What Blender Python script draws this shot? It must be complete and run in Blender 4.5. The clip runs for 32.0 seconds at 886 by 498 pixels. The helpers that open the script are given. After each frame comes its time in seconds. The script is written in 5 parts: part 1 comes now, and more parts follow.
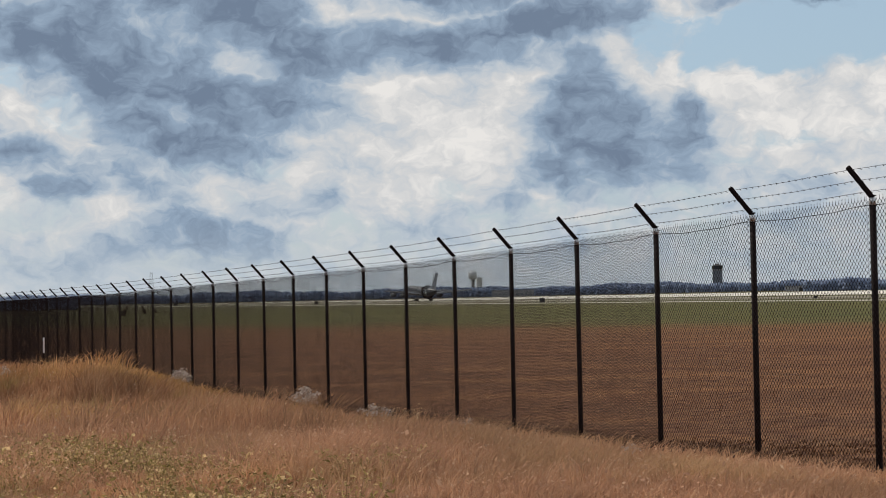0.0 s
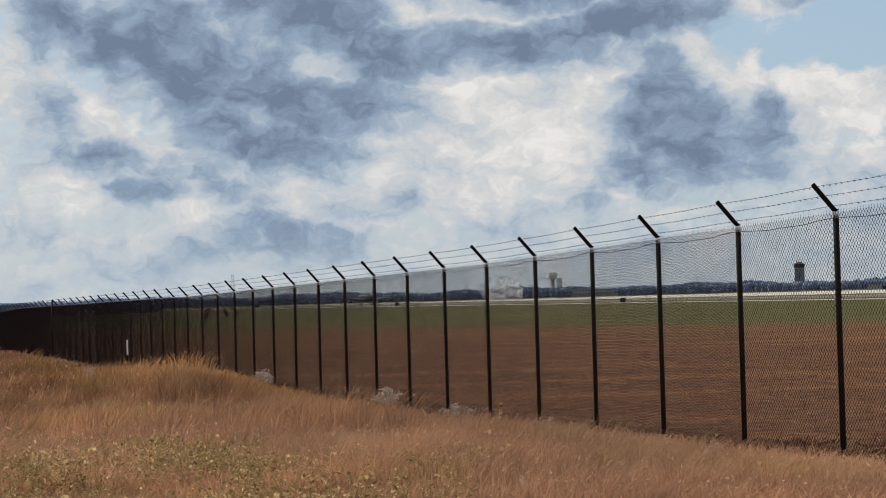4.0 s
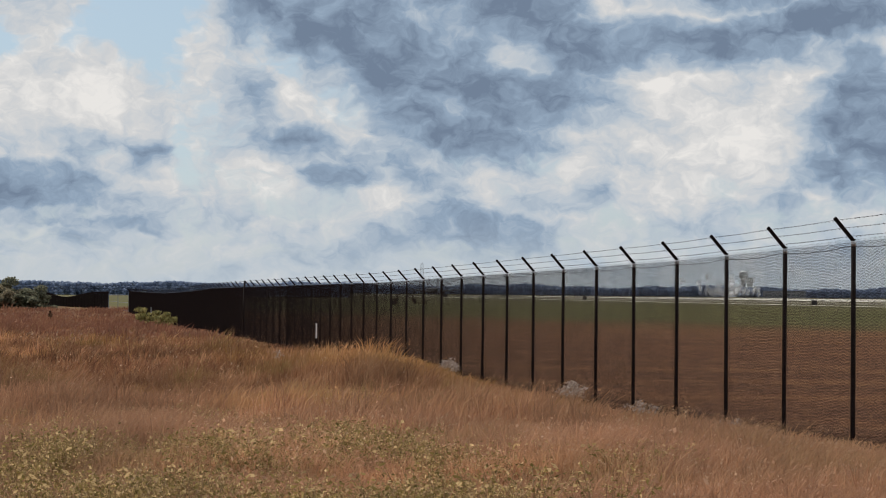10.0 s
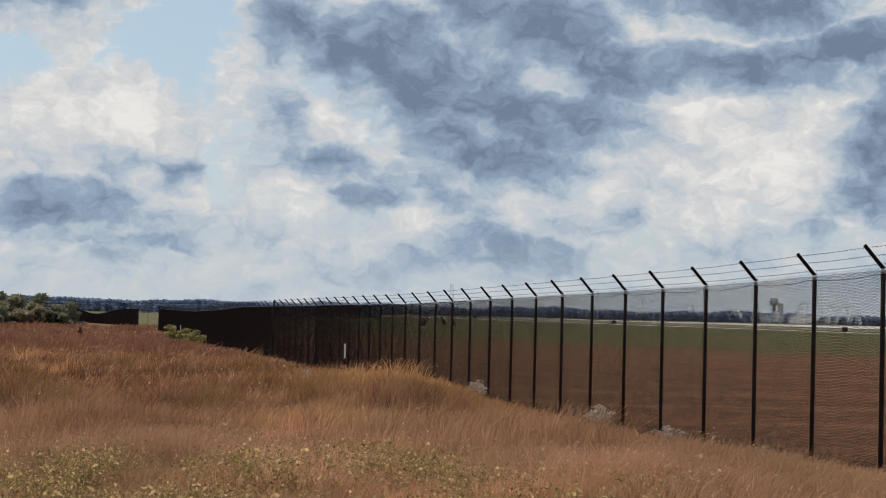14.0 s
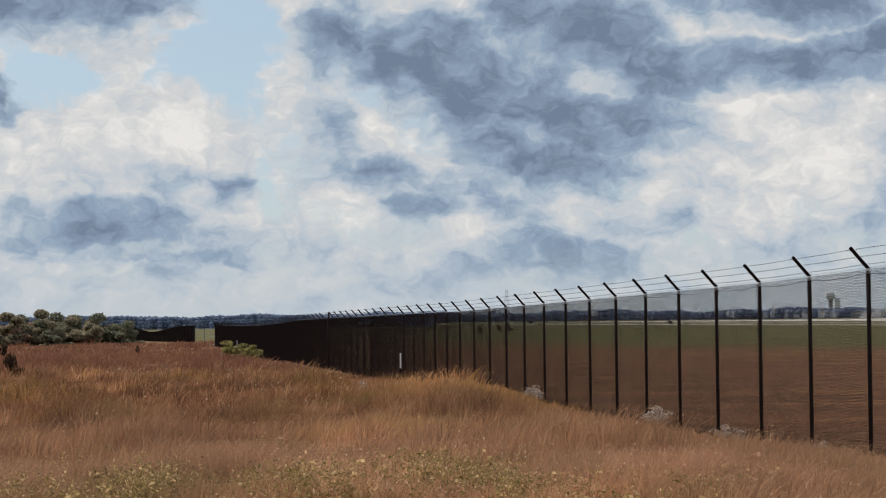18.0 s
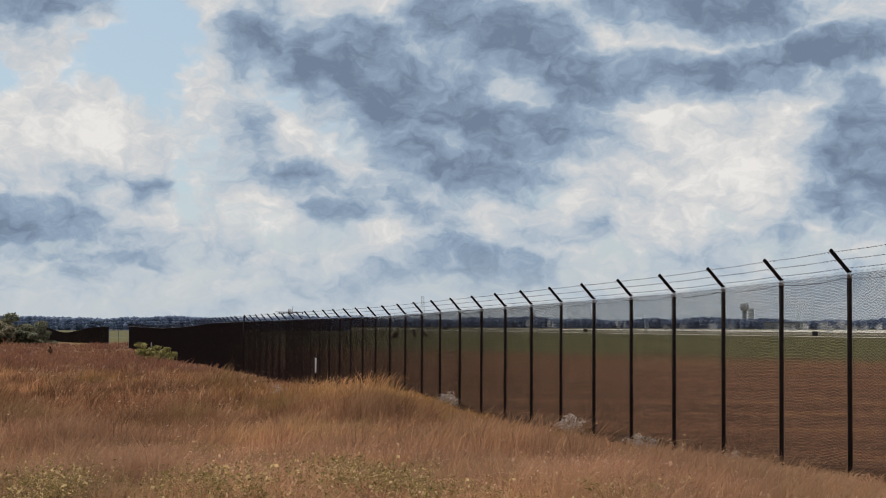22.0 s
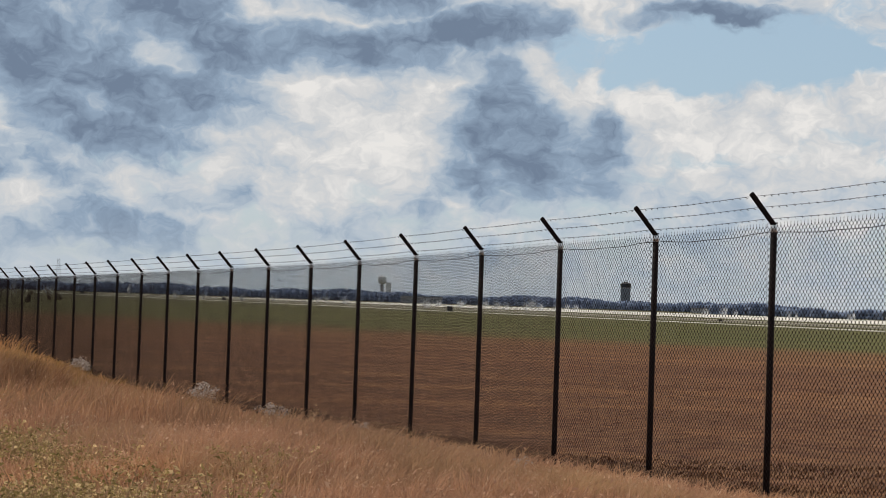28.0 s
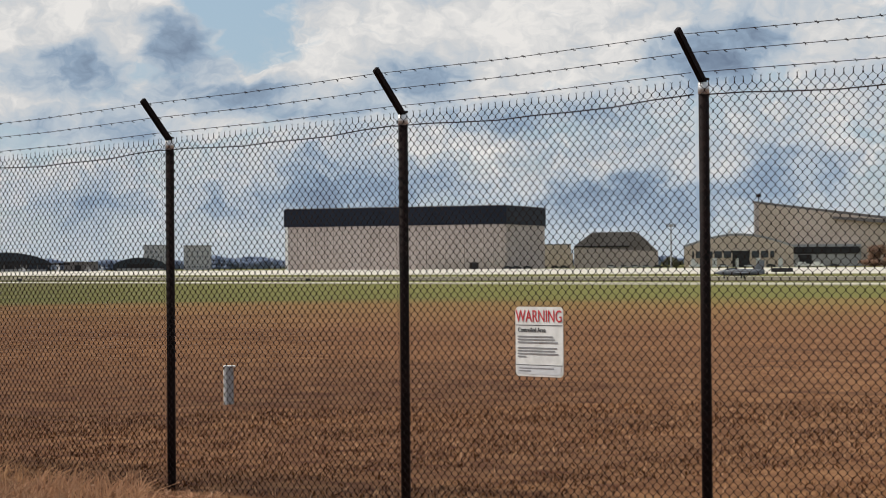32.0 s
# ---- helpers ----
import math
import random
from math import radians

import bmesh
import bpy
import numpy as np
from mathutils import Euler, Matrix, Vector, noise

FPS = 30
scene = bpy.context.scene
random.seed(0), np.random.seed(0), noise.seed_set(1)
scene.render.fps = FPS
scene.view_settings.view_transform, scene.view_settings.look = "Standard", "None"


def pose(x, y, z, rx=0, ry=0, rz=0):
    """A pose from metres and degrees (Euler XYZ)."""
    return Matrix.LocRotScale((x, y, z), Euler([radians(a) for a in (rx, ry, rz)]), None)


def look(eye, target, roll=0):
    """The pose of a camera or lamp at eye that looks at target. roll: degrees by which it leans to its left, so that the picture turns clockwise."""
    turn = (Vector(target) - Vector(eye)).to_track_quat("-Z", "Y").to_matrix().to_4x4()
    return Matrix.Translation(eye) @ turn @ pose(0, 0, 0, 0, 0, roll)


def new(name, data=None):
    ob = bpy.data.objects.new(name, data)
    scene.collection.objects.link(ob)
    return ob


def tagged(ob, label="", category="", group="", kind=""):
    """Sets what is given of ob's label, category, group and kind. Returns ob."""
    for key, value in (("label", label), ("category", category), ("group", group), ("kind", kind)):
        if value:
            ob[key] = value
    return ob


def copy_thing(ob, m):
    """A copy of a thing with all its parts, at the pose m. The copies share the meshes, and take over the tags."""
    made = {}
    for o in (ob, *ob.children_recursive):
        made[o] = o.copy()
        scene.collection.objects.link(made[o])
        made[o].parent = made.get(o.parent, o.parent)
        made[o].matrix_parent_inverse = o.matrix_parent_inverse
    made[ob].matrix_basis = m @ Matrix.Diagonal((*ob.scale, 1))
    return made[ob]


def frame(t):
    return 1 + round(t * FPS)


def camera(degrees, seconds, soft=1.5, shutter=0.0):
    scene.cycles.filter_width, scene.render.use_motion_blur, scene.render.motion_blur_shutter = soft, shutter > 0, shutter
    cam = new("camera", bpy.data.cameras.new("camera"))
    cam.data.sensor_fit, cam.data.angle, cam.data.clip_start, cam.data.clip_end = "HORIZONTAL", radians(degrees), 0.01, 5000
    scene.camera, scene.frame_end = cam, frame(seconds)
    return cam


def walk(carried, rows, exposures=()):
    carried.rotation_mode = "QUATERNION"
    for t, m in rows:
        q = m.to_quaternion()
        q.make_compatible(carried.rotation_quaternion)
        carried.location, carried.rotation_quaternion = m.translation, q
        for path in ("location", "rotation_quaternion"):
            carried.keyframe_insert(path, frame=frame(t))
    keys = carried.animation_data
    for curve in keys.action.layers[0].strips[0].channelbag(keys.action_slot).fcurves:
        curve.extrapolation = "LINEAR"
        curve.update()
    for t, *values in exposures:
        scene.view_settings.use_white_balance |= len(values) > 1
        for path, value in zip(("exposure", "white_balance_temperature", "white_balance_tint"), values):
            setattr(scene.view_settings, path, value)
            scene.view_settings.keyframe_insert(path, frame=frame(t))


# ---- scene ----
# ---- camera and its path ----
cam = camera(25.25, 32.0, soft=1.0)
PATH = [
    (0.0, pose(-0.048, 0.007, 1.601, 91.365, 1.207, -7.097)),
    (0.5, pose(-0.045, -0.009, 1.600, 91.240, 1.244, -6.250)),
    (1.0, pose(-0.041, -0.015, 1.600, 91.051, 1.319, -5.430)),
    (1.5, pose(-0.040, -0.002, 1.600, 91.023, 1.188, -4.677)),
    (2.0, pose(-0.045, 0.007, 1.598, 91.142, 0.991, -4.306)),
    (2.5, pose(-0.051, -0.001, 1.599, 91.324, 0.877, -4.364)),
    (4.5, pose(-0.064, 0.002, 1.588, 91.485, 1.891, -4.681)),
    (5.0, pose(-0.053, 0.001, 1.590, 91.603, 2.137, -4.084)),
    (5.5, pose(-0.045, -0.001, 1.592, 91.734, 2.166, -3.485)),
    (6.0, pose(-0.050, 0.005, 1.590, 91.832, 2.005, -2.767)),
    (6.5, pose(-0.046, 0.005, 1.592, 91.820, 1.816, -2.126)),
    (7.0, pose(-0.042, 0.005, 1.593, 91.680, 1.579, -1.531)),
    (7.5, pose(-0.053, 0.008, 1.592, 91.507, 1.223, -1.041)),
    (8.0, pose(-0.061, 0.008, 1.592, 91.337, 0.823, -0.643)),
    (8.5, pose(-0.058, 0.007, 1.591, 91.196, 0.307, -0.282)),
    (9.0, pose(-0.062, 0.010, 1.590, 91.135, -0.094, -0.014)),
    (9.5, pose(-0.067, 0.015, 1.591, 91.148, -0.348, 0.303)),
    (10.0, pose(-0.072, 0.022, 1.589, 91.261, -0.580, 0.661)),
    (10.5, pose(-0.069, 0.025, 1.589, 91.449, -0.684, 1.154)),
    (11.0, pose(-0.066, 0.029, 1.590, 91.687, -0.754, 1.551)),
    (11.5, pose(-0.068, 0.026, 1.592, 91.982, -0.739, 1.712)),
    (12.0, pose(-0.063, 0.023, 1.594, 92.227, -0.595, 1.689)),
    (12.5, pose(-0.056, 0.021, 1.596, 92.347, -0.414, 1.533)),
    (13.0, pose(-0.051, 0.015, 1.597, 92.312, -0.449, 1.375)),
    (13.5, pose(-0.053, 0.016, 1.595, 92.126, -0.823, 1.371)),
    (14.0, pose(-0.053, 0.017, 1.593, 91.874, -1.369, 1.516)),
    (14.5, pose(-0.056, 0.021, 1.593, 91.598, -1.703, 1.737)),
    (16.5, pose(-0.052, 0.051, 1.591, 91.001, -0.672, 2.519)),
    (17.0, pose(-0.037, 0.050, 1.593, 91.288, -0.135, 2.487)),
    (17.5, pose(-0.023, 0.047, 1.594, 91.682, 0.376, 2.650)),
    (18.0, pose(-0.012, 0.054, 1.593, 92.072, 0.601, 3.124)),
    (18.5, pose(-0.003, 0.061, 1.592, 92.458, 0.358, 3.802)),
    (19.0, pose(0.005, 0.060, 1.597, 92.835, -0.075, 4.292)),
    (19.5, pose(-0.007, 0.053, 1.599, 93.166, -0.494, 4.244)),
    (20.0, pose(-0.019, 0.042, 1.599, 93.280, -0.798, 3.508)),
    (20.5, pose(-0.004, 0.022, 1.594, 93.221, -0.738, 2.313)),
    (21.0, pose(-0.008, 0.014, 1.597, 92.867, -0.603, 1.207)),
    (21.5, pose(-0.009, 0.015, 1.598, 92.469, -0.426, 0.636)),
    (22.0, pose(-0.014, 0.020, 1.600, 92.224, -0.241, 0.687)),
    (22.5, pose(-0.009, 0.025, 1.599, 92.104, 0.111, 1.282)),
    (23.0, pose(-0.009, 0.030, 1.599, 92.076, 0.354, 1.913)),
    (23.5, pose(-0.006, 0.030, 1.600, 92.066, 0.435, 2.418)),
    (24.0, pose(-0.012, 0.029, 1.601, 92.055, 0.477, 2.771)),
    (24.5, pose(-0.008, 0.027, 1.600, 92.044, 0.410, 3.072)),
    (26.5, pose(-0.011, 0.013, 1.598, 92.067, -0.634, 2.903)),
    (27.0, pose(-0.017, 0.010, 1.597, 91.978, -1.302, 0.770)),
    (27.5, pose(-0.015, -0.001, 1.601, 91.781, -1.775, -3.432)),
    (28.0, pose(0.017, -0.030, 1.603, 91.537, -1.972, -9.751)),
    (28.5, pose(0.073, -0.007, 1.616, 91.258, -1.890, -17.487)),
    (29.0, pose(0.121, 0.000, 1.615, 91.139, -1.840, -24.598)),
    (29.5, pose(0.138, -0.025, 1.610, 91.174, -1.628, -30.944)),
    (30.0, pose(0.134, -0.034, 1.604, 91.114, -1.227, -34.360)),
    (30.5, pose(0.128, -0.032, 1.602, 91.048, -0.583, -35.588)),
    (31.0, pose(0.128, -0.019, 1.595, 90.879, 0.353, -35.633)),
    (31.5, pose(0.124, -0.026, 1.598, 90.643, 0.751, -35.496)),
    (32.0, pose(0.126, -0.038, 1.598, 90.455, 0.429, -36.061)),
]
walk(cam, PATH)

# ---- light ----
SUN_AZ, SUN_EL = -38.0, 42.0
sun_dir = Vector((math.sin(radians(SUN_AZ)) * math.cos(radians(SUN_EL)), math.cos(radians(SUN_AZ)) * math.cos(radians(SUN_EL)), math.sin(radians(SUN_EL))))
sun = new("sun", bpy.data.lights.new("sun", "SUN"))
sun.data.energy, sun.data.angle, sun.data.color = 4.0, radians(0.53), (1.0, 0.94, 0.85)
sun.matrix_world = look(sun_dir * 100, (0, 0, 0))


class Nodes:
    """Short hand for building node trees."""

    def __init__(self, tree):
        self.tree = tree
        tree.nodes.clear()

    def add(self, kind, **values):
        node = self.tree.nodes.new(kind)
        for key, value in values.items():
            setattr(node, key, value)
        return node

    def put(self, socket, value):
        if isinstance(value, bpy.types.NodeSocket):
            self.tree.links.new(value, socket)
        elif value is not None:
            socket.default_value = value

    def math(self, op, a, b=None, c=None, clamp=False):
        node = self.add("ShaderNodeMath", operation=op, use_clamp=clamp)
        for socket, value in zip(node.inputs, (a, b, c)):
            self.put(socket, value)
        return node.outputs[0]

    def vec(self, op, a, b=None, c=None):
        node = self.add("ShaderNodeVectorMath", operation=op)
        for socket, value in zip(node.inputs, (a, b, c)):
            self.put(socket, value)
        return node.outputs["Value" if op in ("DOT_PRODUCT", "LENGTH") else "Vector"]

    def noise(self, vector, scale, detail=4.0, rough=0.55, dims="3D", color=False):
        node = self.add("ShaderNodeTexNoise", noise_dimensions=dims)
        self.put(node.inputs["Vector"], vector)
        for key, value in (("Scale", scale), ("Detail", detail), ("Roughness", rough)):
            node.inputs[key].default_value = value
        return node.outputs["Color" if color else "Fac"]

    def ramp(self, value, low, high, smooth=True):
        node = self.add("ShaderNodeMapRange", interpolation_type="SMOOTHSTEP" if smooth else "LINEAR")
        self.put(node.inputs[0], value)
        node.inputs[1].default_value, node.inputs[2].default_value = low, high
        return node.outputs[0]

    def mix(self, fac, a, b, blend="MIX"):
        node = self.add("ShaderNodeMix", data_type="RGBA", blend_type=blend)
        self.put(node.inputs["Factor"], fac)
        for socket, value in ((node.inputs[6], a), (node.inputs[7], b)):
            if isinstance(value, tuple) and len(value) == 3:
                value = (*value, 1.0)
            self.put(socket, value)
        return node.outputs[2]


# clouds: azimuth, elevation, half width, half height (degrees), weight
WEST_SHADED = [
    (-16, 6.96, 1.04, 0.88, 1), (-15.2, 3.26, 1.38, 1.13, 0.64), (-14.3, 9.74, 4.84, 1.2, 1.06), (-12.5, 3.13, 3.46, 1.2, 0.9), (-11.4, 1.94, 2.77, 0.44, 0.51),
    (-11, 4.63, 2.07, 0.69, 0.55), (-9.8, 2.9, 1.38, 0.88, 0.64), (-9.3, 4.31, 1.38, 0.81, 0.72), (-6.4, 5.9, 1.27, 1.83, 0.5), (-6, 8.8, 1.96, 1.57, 0.79),
    (-5.1, 4.74, 1.84, 0.81, 0.72), (-3.8, 3.7, 1.73, 0.69, 0.68), (-3.8, 8.11, 2.77, 1.96, 0.93), (-3.2, 1.66, 3.22, 0.69, 0.51), (-2.1, 4.43, 2.77, 0.63, 0.64),
]
MIDDLE_SHADED = [
    (-1.8, 7.04, 3.68, 1.64, 1), (-1.7, 5.6, 1.73, 1.13, 0.86), (-1.6, 3.84, 1.27, 0.76, 0.6), (-0.7, 9.51, 1.5, 1.74, 0.79), (-0.6, 3.13, 1.38, 0.81, 0.55),
    (0.2, 4.85, 3.46, 1.07, 1), (0.3, 2.16, 4.15, 0.95, 0.68), (1.4, 8.68, 2.65, 1.64, 0.86), (1.5, 6.08, 4.15, 1.2, 1.03), (2.8, 3.16, 2.07, 0.81, 0.51),
    (3.7, 7.7, 3.46, 1.13, 0.9), (6.6, 9.95, 4.37, 1.42, 1.06), (7.2, 7.62, 4.37, 0.95, 1.03), (8.1, 8.02, 1.96, 0.88, 0.93), (8.8, 2.82, 1.5, 0.57, 0.64),
]
EAST_SHADED = [
    (10.6, 8.33, 3.92, 0.88, 1.06), (10.9, 3.84, 2.19, 0.69, 0.93), (11.1, 6.56, 1.5, 1.52, 0.76), (12, 4.64, 3.46, 1.96, 1.06), (13.9, 5.01, 1.27, 1.64, 0.9),
    (15.9, 3.22, 1.38, 0.57, 0.3), (17.3, 8.74, 3.8, 0.57, 0.97), (17.5, 2.72, 2.19, 0.63, 0.4), (17.5, 3.59, 1.38, 0.69, 0.55), (23.9, 4.49, 1.84, 0.69, 0.6),
    (25.2, 6.04, 2.77, 1.07, 0.75), (25.6, 2.26, 2.77, 0.95, 0.45),
]
FAR_EAST_SHADED = [
    (27.4, 4.32, 3.68, 0.69, 0.52), (28.2, 6.59, 1.15, 1.42, 0.75), (29, 6.32, 0.92, 0.79, 0.52), (29.9, 2.03, 2.07, 0.76, 0.45), (30.2, 5.21, 3.68, 0.88, 0.6),
    (32.7, 5.2, 3.22, 0.81, 0.6), (33.3, 2.76, 4.37, 1.42, 0.68), (35, 5.88, 2.07, 1.07, 0.68), (38.8, 4.78, 5.07, 0.76, 0.6), (41.7, 2.07, 3.46, 1.57, 0.6),
    (43.6, 6.01, 2.3, 1.52, 0.75), (44.9, 6.87, 2.07, 0.81, 0.68), (46, 2.67, 2.77, 1.26, 0.52),
]
WEST_SUNLIT = [
    (-15.7, 1.78, 0.92, 0.55, 0.64), (-14.6, 4.37, 2.53, 1.79, 0.86), (-14.1, 2.29, 1.38, 0.76, 0.64), (-13.8, 8.65, 1.84, 0.97, 0.86), (-12.4, 4.24, 0.97, 0.76, 0.9),
    (-12.3, 5.65, 5.06, 1.65, 0.9), (-12.3, 7.34, 1.03, 1.89, 0.64), (-10.4, 8.77, 1.27, 0.55, 0.79), (-10.2, 5.46, 2.31, 1.58, 0.79), (-9.3, 3, 1.38, 1.23, 0.86),
    (-7.9, 6.97, 0.92, 1.37, 0.72), (-6.6, 9.43, 1.84, 2.13, 0.86), (-5.7, 3.75, 1.38, 0.41, 0.86), (-5.1, 5.4, 0.97, 0.97, 0.9), (-3.6, 6.64, 0.82, 0.69, 0.9),
    (-2.3, 2.9, 1.03, 0.69, 0.9),
]
MIDDLE_SUNLIT = [
    (-1.1, 3.75, 0.92, 0.48, 0.72), (-1, 7.44, 0.82, 0.83, 0.9), (0.4, 3.09, 0.69, 0.83, 0.9), (1.4, 6.85, 1.33, 0.83, 0.9), (3.3, 3.81, 1.03, 0.97, 0.9),
    (4.9, 3.61, 1.27, 1.37, 0.79), (5, 3.67, 3.22, 1.72, 0.64), (5.3, 8.53, 2.18, 0.76, 0.9), (5.7, 5.15, 4.38, 3.26, 0.79), (5.8, 8.49, 0.92, 0.41, 0.86),
    (7.1, 4.18, 1.84, 1.51, 0.79), (7.2, 5.87, 2.76, 3.26, 0.86), (8.1, 4.27, 2.53, 1.44, 0.86), (9.4, 5.62, 1.27, 2.41, 0.86), (9.8, 6.9, 1.72, 1.11, 0.9),
]
EAST_SUNLIT = [
    (11.4, 7.4, 1.11, 0.48, 0.9), (12.3, 6.81, 0.6, 1.16, 0.9), (13.9, 6.23, 0.6, 0.9, 0.9), (14.9, 7.71, 2.18, 1.23, 0.55), (15.2, 5.69, 0.97, 0.9, 0.9),
    (15.5, 5.62, 1.15, 1.16, 0.9), (16.7, 5.29, 1.96, 0.97, 0.9), (18.7, 5.52, 2.07, 1.16, 0.9), (19, 5.92, 1.72, 1.44, 0.86), (19.7, 3.28, 3.45, 1.37, 0.55),
    (20.9, 4.24, 1.38, 0.9, 0.86), (20.9, 4.35, 1.38, 0.9, 0.9), (22, 6.67, 1.03, 1.3, 0.9), (22.4, 6.26, 1.15, 1.37, 0.86), (24.4, 7.31, 2.53, 2.41, 0.9),
    (24.7, 5.61, 1.72, 1.72, 0.79),
]
FAR_EAST_SUNLIT = [
    (26.4, 6.84, 1.84, 1.44, 0.9), (27.7, 7.17, 0.82, 1.23, 0.9), (29.3, 4.13, 2.07, 0.83, 0.55), (30.7, 2.4, 1.38, 0.62, 0.79), (32.5, 6.24, 2.64, 2.06, 0.9),
    (35.7, 7.41, 2.42, 2.13, 0.9), (36.6, 3.48, 2.76, 0.69, 0.55), (37.4, 6.25, 5.52, 2.27, 0.9), (40.8, 6.91, 2.18, 1.44, 0.9), (43.5, 2.7, 1.61, 0.83, 0.55),
    (47.6, 5.53, 1.84, 2.06, 0.64),
]
WEST_GAPS = [
    (-14.5, 7.02, 2.34, 1.17, -0.9), (-9.2, 7.91, 1.99, 2.57, -1), (-8.2, 3.22, 0.7, 2.11, -0.3),
]
EAST_GAPS = [
    (17.2, 7.1, 5.15, 1.22, -1.1), (19, 7.24, 5.62, 1.12, -1),
]
FAR_EAST_GAPS = [
    (30.4, 7.48, 2.22, 1.08, -0.9), (30.8, 6.73, 2.34, 1.17, -1),
]


def make_world():
    world = bpy.data.worlds.new("sky")
    world.use_nodes = True
    scene.world = world
    n = Nodes(world.node_tree)
    sky = n.add("ShaderNodeTexSky", sky_type="NISHITA", sun_disc=False)
    sky.sun_elevation, sky.sun_rotation = radians(SUN_EL), radians(SUN_AZ)
    sky.air_density, sky.dust_density, sky.ozone_density = 1.0, 1.2, 1.5
    way = n.add("ShaderNodeTexCoord").outputs["Generated"]
    split = n.add("ShaderNodeSeparateXYZ")
    n.put(split.inputs[0], way)
    x, y, z = split.outputs
    az = n.math("MULTIPLY", n.math("ARCTAN2", x, y), 57.29578)
    el = n.math("MULTIPLY", n.math("ARCSINE", z), 57.29578)
    flat = n.add("ShaderNodeCombineXYZ")
    n.put(flat.inputs[0], az), n.put(flat.inputs[1], el)
    place = flat.outputs[0]
    # the clouds' outlines are bent by a broad and by a fine noise
    stretched = n.vec("MULTIPLY", place, (0.7, 1.0, 1.0))
    broad = n.vec("SUBTRACT", n.noise(stretched, 0.45, 3.0, 0.5, color=True), (0.5, 0.5, 0.5))
    fine = n.vec("SUBTRACT", n.noise(stretched, 1.7, 2.5, 0.5, color=True), (0.5, 0.5, 0.5))
    bent = n.vec("ADD", place, n.vec("ADD", n.vec("MULTIPLY", broad, (1.6, 0.9, 0.0)), n.vec("MULTIPLY", fine, (1.1, 0.9, 0.0))))

    def heap(blobs, where):
        total = None
        for ca, ce, ha, he, weight in blobs:
            off = n.vec("MULTIPLY", n.vec("SUBTRACT", where, (ca, ce, 0.0)), (1.0 / ha, 1.0 / he, 0.0))
            one = n.math("MULTIPLY", n.math("SUBTRACT", 1.0, n.math("MULTIPLY", n.vec("DOT_PRODUCT", off, off), 0.95), clamp=True), abs(weight))
            total = one if total is None else n.math("SMOOTH_MAX", total, one, 0.12)
        return total

    shaded = WEST_SHADED + MIDDLE_SHADED + EAST_SHADED + FAR_EAST_SHADED
    body = heap(shaded, bent)
    # what stands between a point and the light from above
    depth = heap(shaded, n.vec("ADD", bent, (-0.12, 0.5, 0.0)))
    sunlit = heap(WEST_SUNLIT + MIDDLE_SUNLIT + EAST_SUNLIT + FAR_EAST_SUNLIT, bent)
    gaps = heap(WEST_GAPS + EAST_GAPS + FAR_EAST_GAPS, bent)
    # rounded bulges with creases between them, long veils, and a fine grain
    def creased(scale, detail):
        return n.math("ABSOLUTE", n.math("SUBTRACT", n.noise(n.vec("MULTIPLY", bent, (0.75, 1.05, 1.0)), scale, detail, 0.5), 0.5))

    bulge = n.math("SUBTRACT", n.math("ADD", n.math("MULTIPLY", creased(0.55, 2.0), 3.6), n.math("ADD", n.math("MULTIPLY", creased(1.5, 3.0), 2.4), n.math("MULTIPLY", creased(3.4, 3.0), 1.5))), 0.66)
    veils = n.math("SUBTRACT", n.noise(n.vec("MULTIPLY", bent, (0.4, 1.0, 1.0)), 0.8, 5.0, 0.52), 0.5)
    grain = n.math("SUBTRACT", n.noise(n.vec("MULTIPLY", bent, (0.85, 1.0, 1.0)), 1.1, 8.0, 0.62), 0.5)
    cover = n.math("SUBTRACT", n.math("ADD", n.math("MULTIPLY", n.math("MAXIMUM", body, sunlit), 0.8), 0.3), n.math("MULTIPLY", gaps, 1.0))
    cover = n.math("ADD", cover, n.math("ADD", n.math("MULTIPLY", bulge, 0.35), n.math("ADD", n.math("MULTIPLY", veils, 1.3), n.math("MULTIPLY", grain, 0.8))))
    is_cloud = n.ramp(cover, -0.2, 0.45)
    thick = n.ramp(n.math("ADD", n.math("MULTIPLY", depth, 0.7), n.math("MULTIPLY", body, 0.3)), 0.08, 1.0)
    # banks far off towards the horizon look paler than those overhead
    thick = n.math("MULTIPLY", thick, n.math("ADD", n.math("MULTIPLY", n.ramp(el, 2.5, 8.0), 0.3), 0.66))
    thick = n.math("ADD", thick, n.math("ADD", n.math("MULTIPLY", veils, 1.3), n.math("MULTIPLY", grain, 1.1)))
    thick = n.math("SUBTRACT", thick, n.math("ADD", n.math("MULTIPLY", n.math("MULTIPLY", sunlit, 0.25), n.math("SUBTRACT", 1.0, n.math("MULTIPLY", body, 0.35))), n.math("MULTIPLY", bulge, 0.36)))
    # thin rims let the light through
    rim = n.math("MULTIPLY", n.ramp(body, 0.0, 0.12), n.math("SUBTRACT", 1.0, n.ramp(depth, 0.1, 0.5)))
    thick = n.math("SUBTRACT", thick, n.math("MULTIPLY", rim, 0.16))
    low = n.math("MULTIPLY", n.math("SUBTRACT", 1.0, n.ramp(el, 1.0, 5.5)), 0.09)
    thick = n.math("ADD", n.math("MULTIPLY", thick, 0.64), n.math("ADD", low, 0.335), clamp=True)
    tone = n.add("ShaderNodeValToRGB")
    n.put(tone.inputs[0], thick)
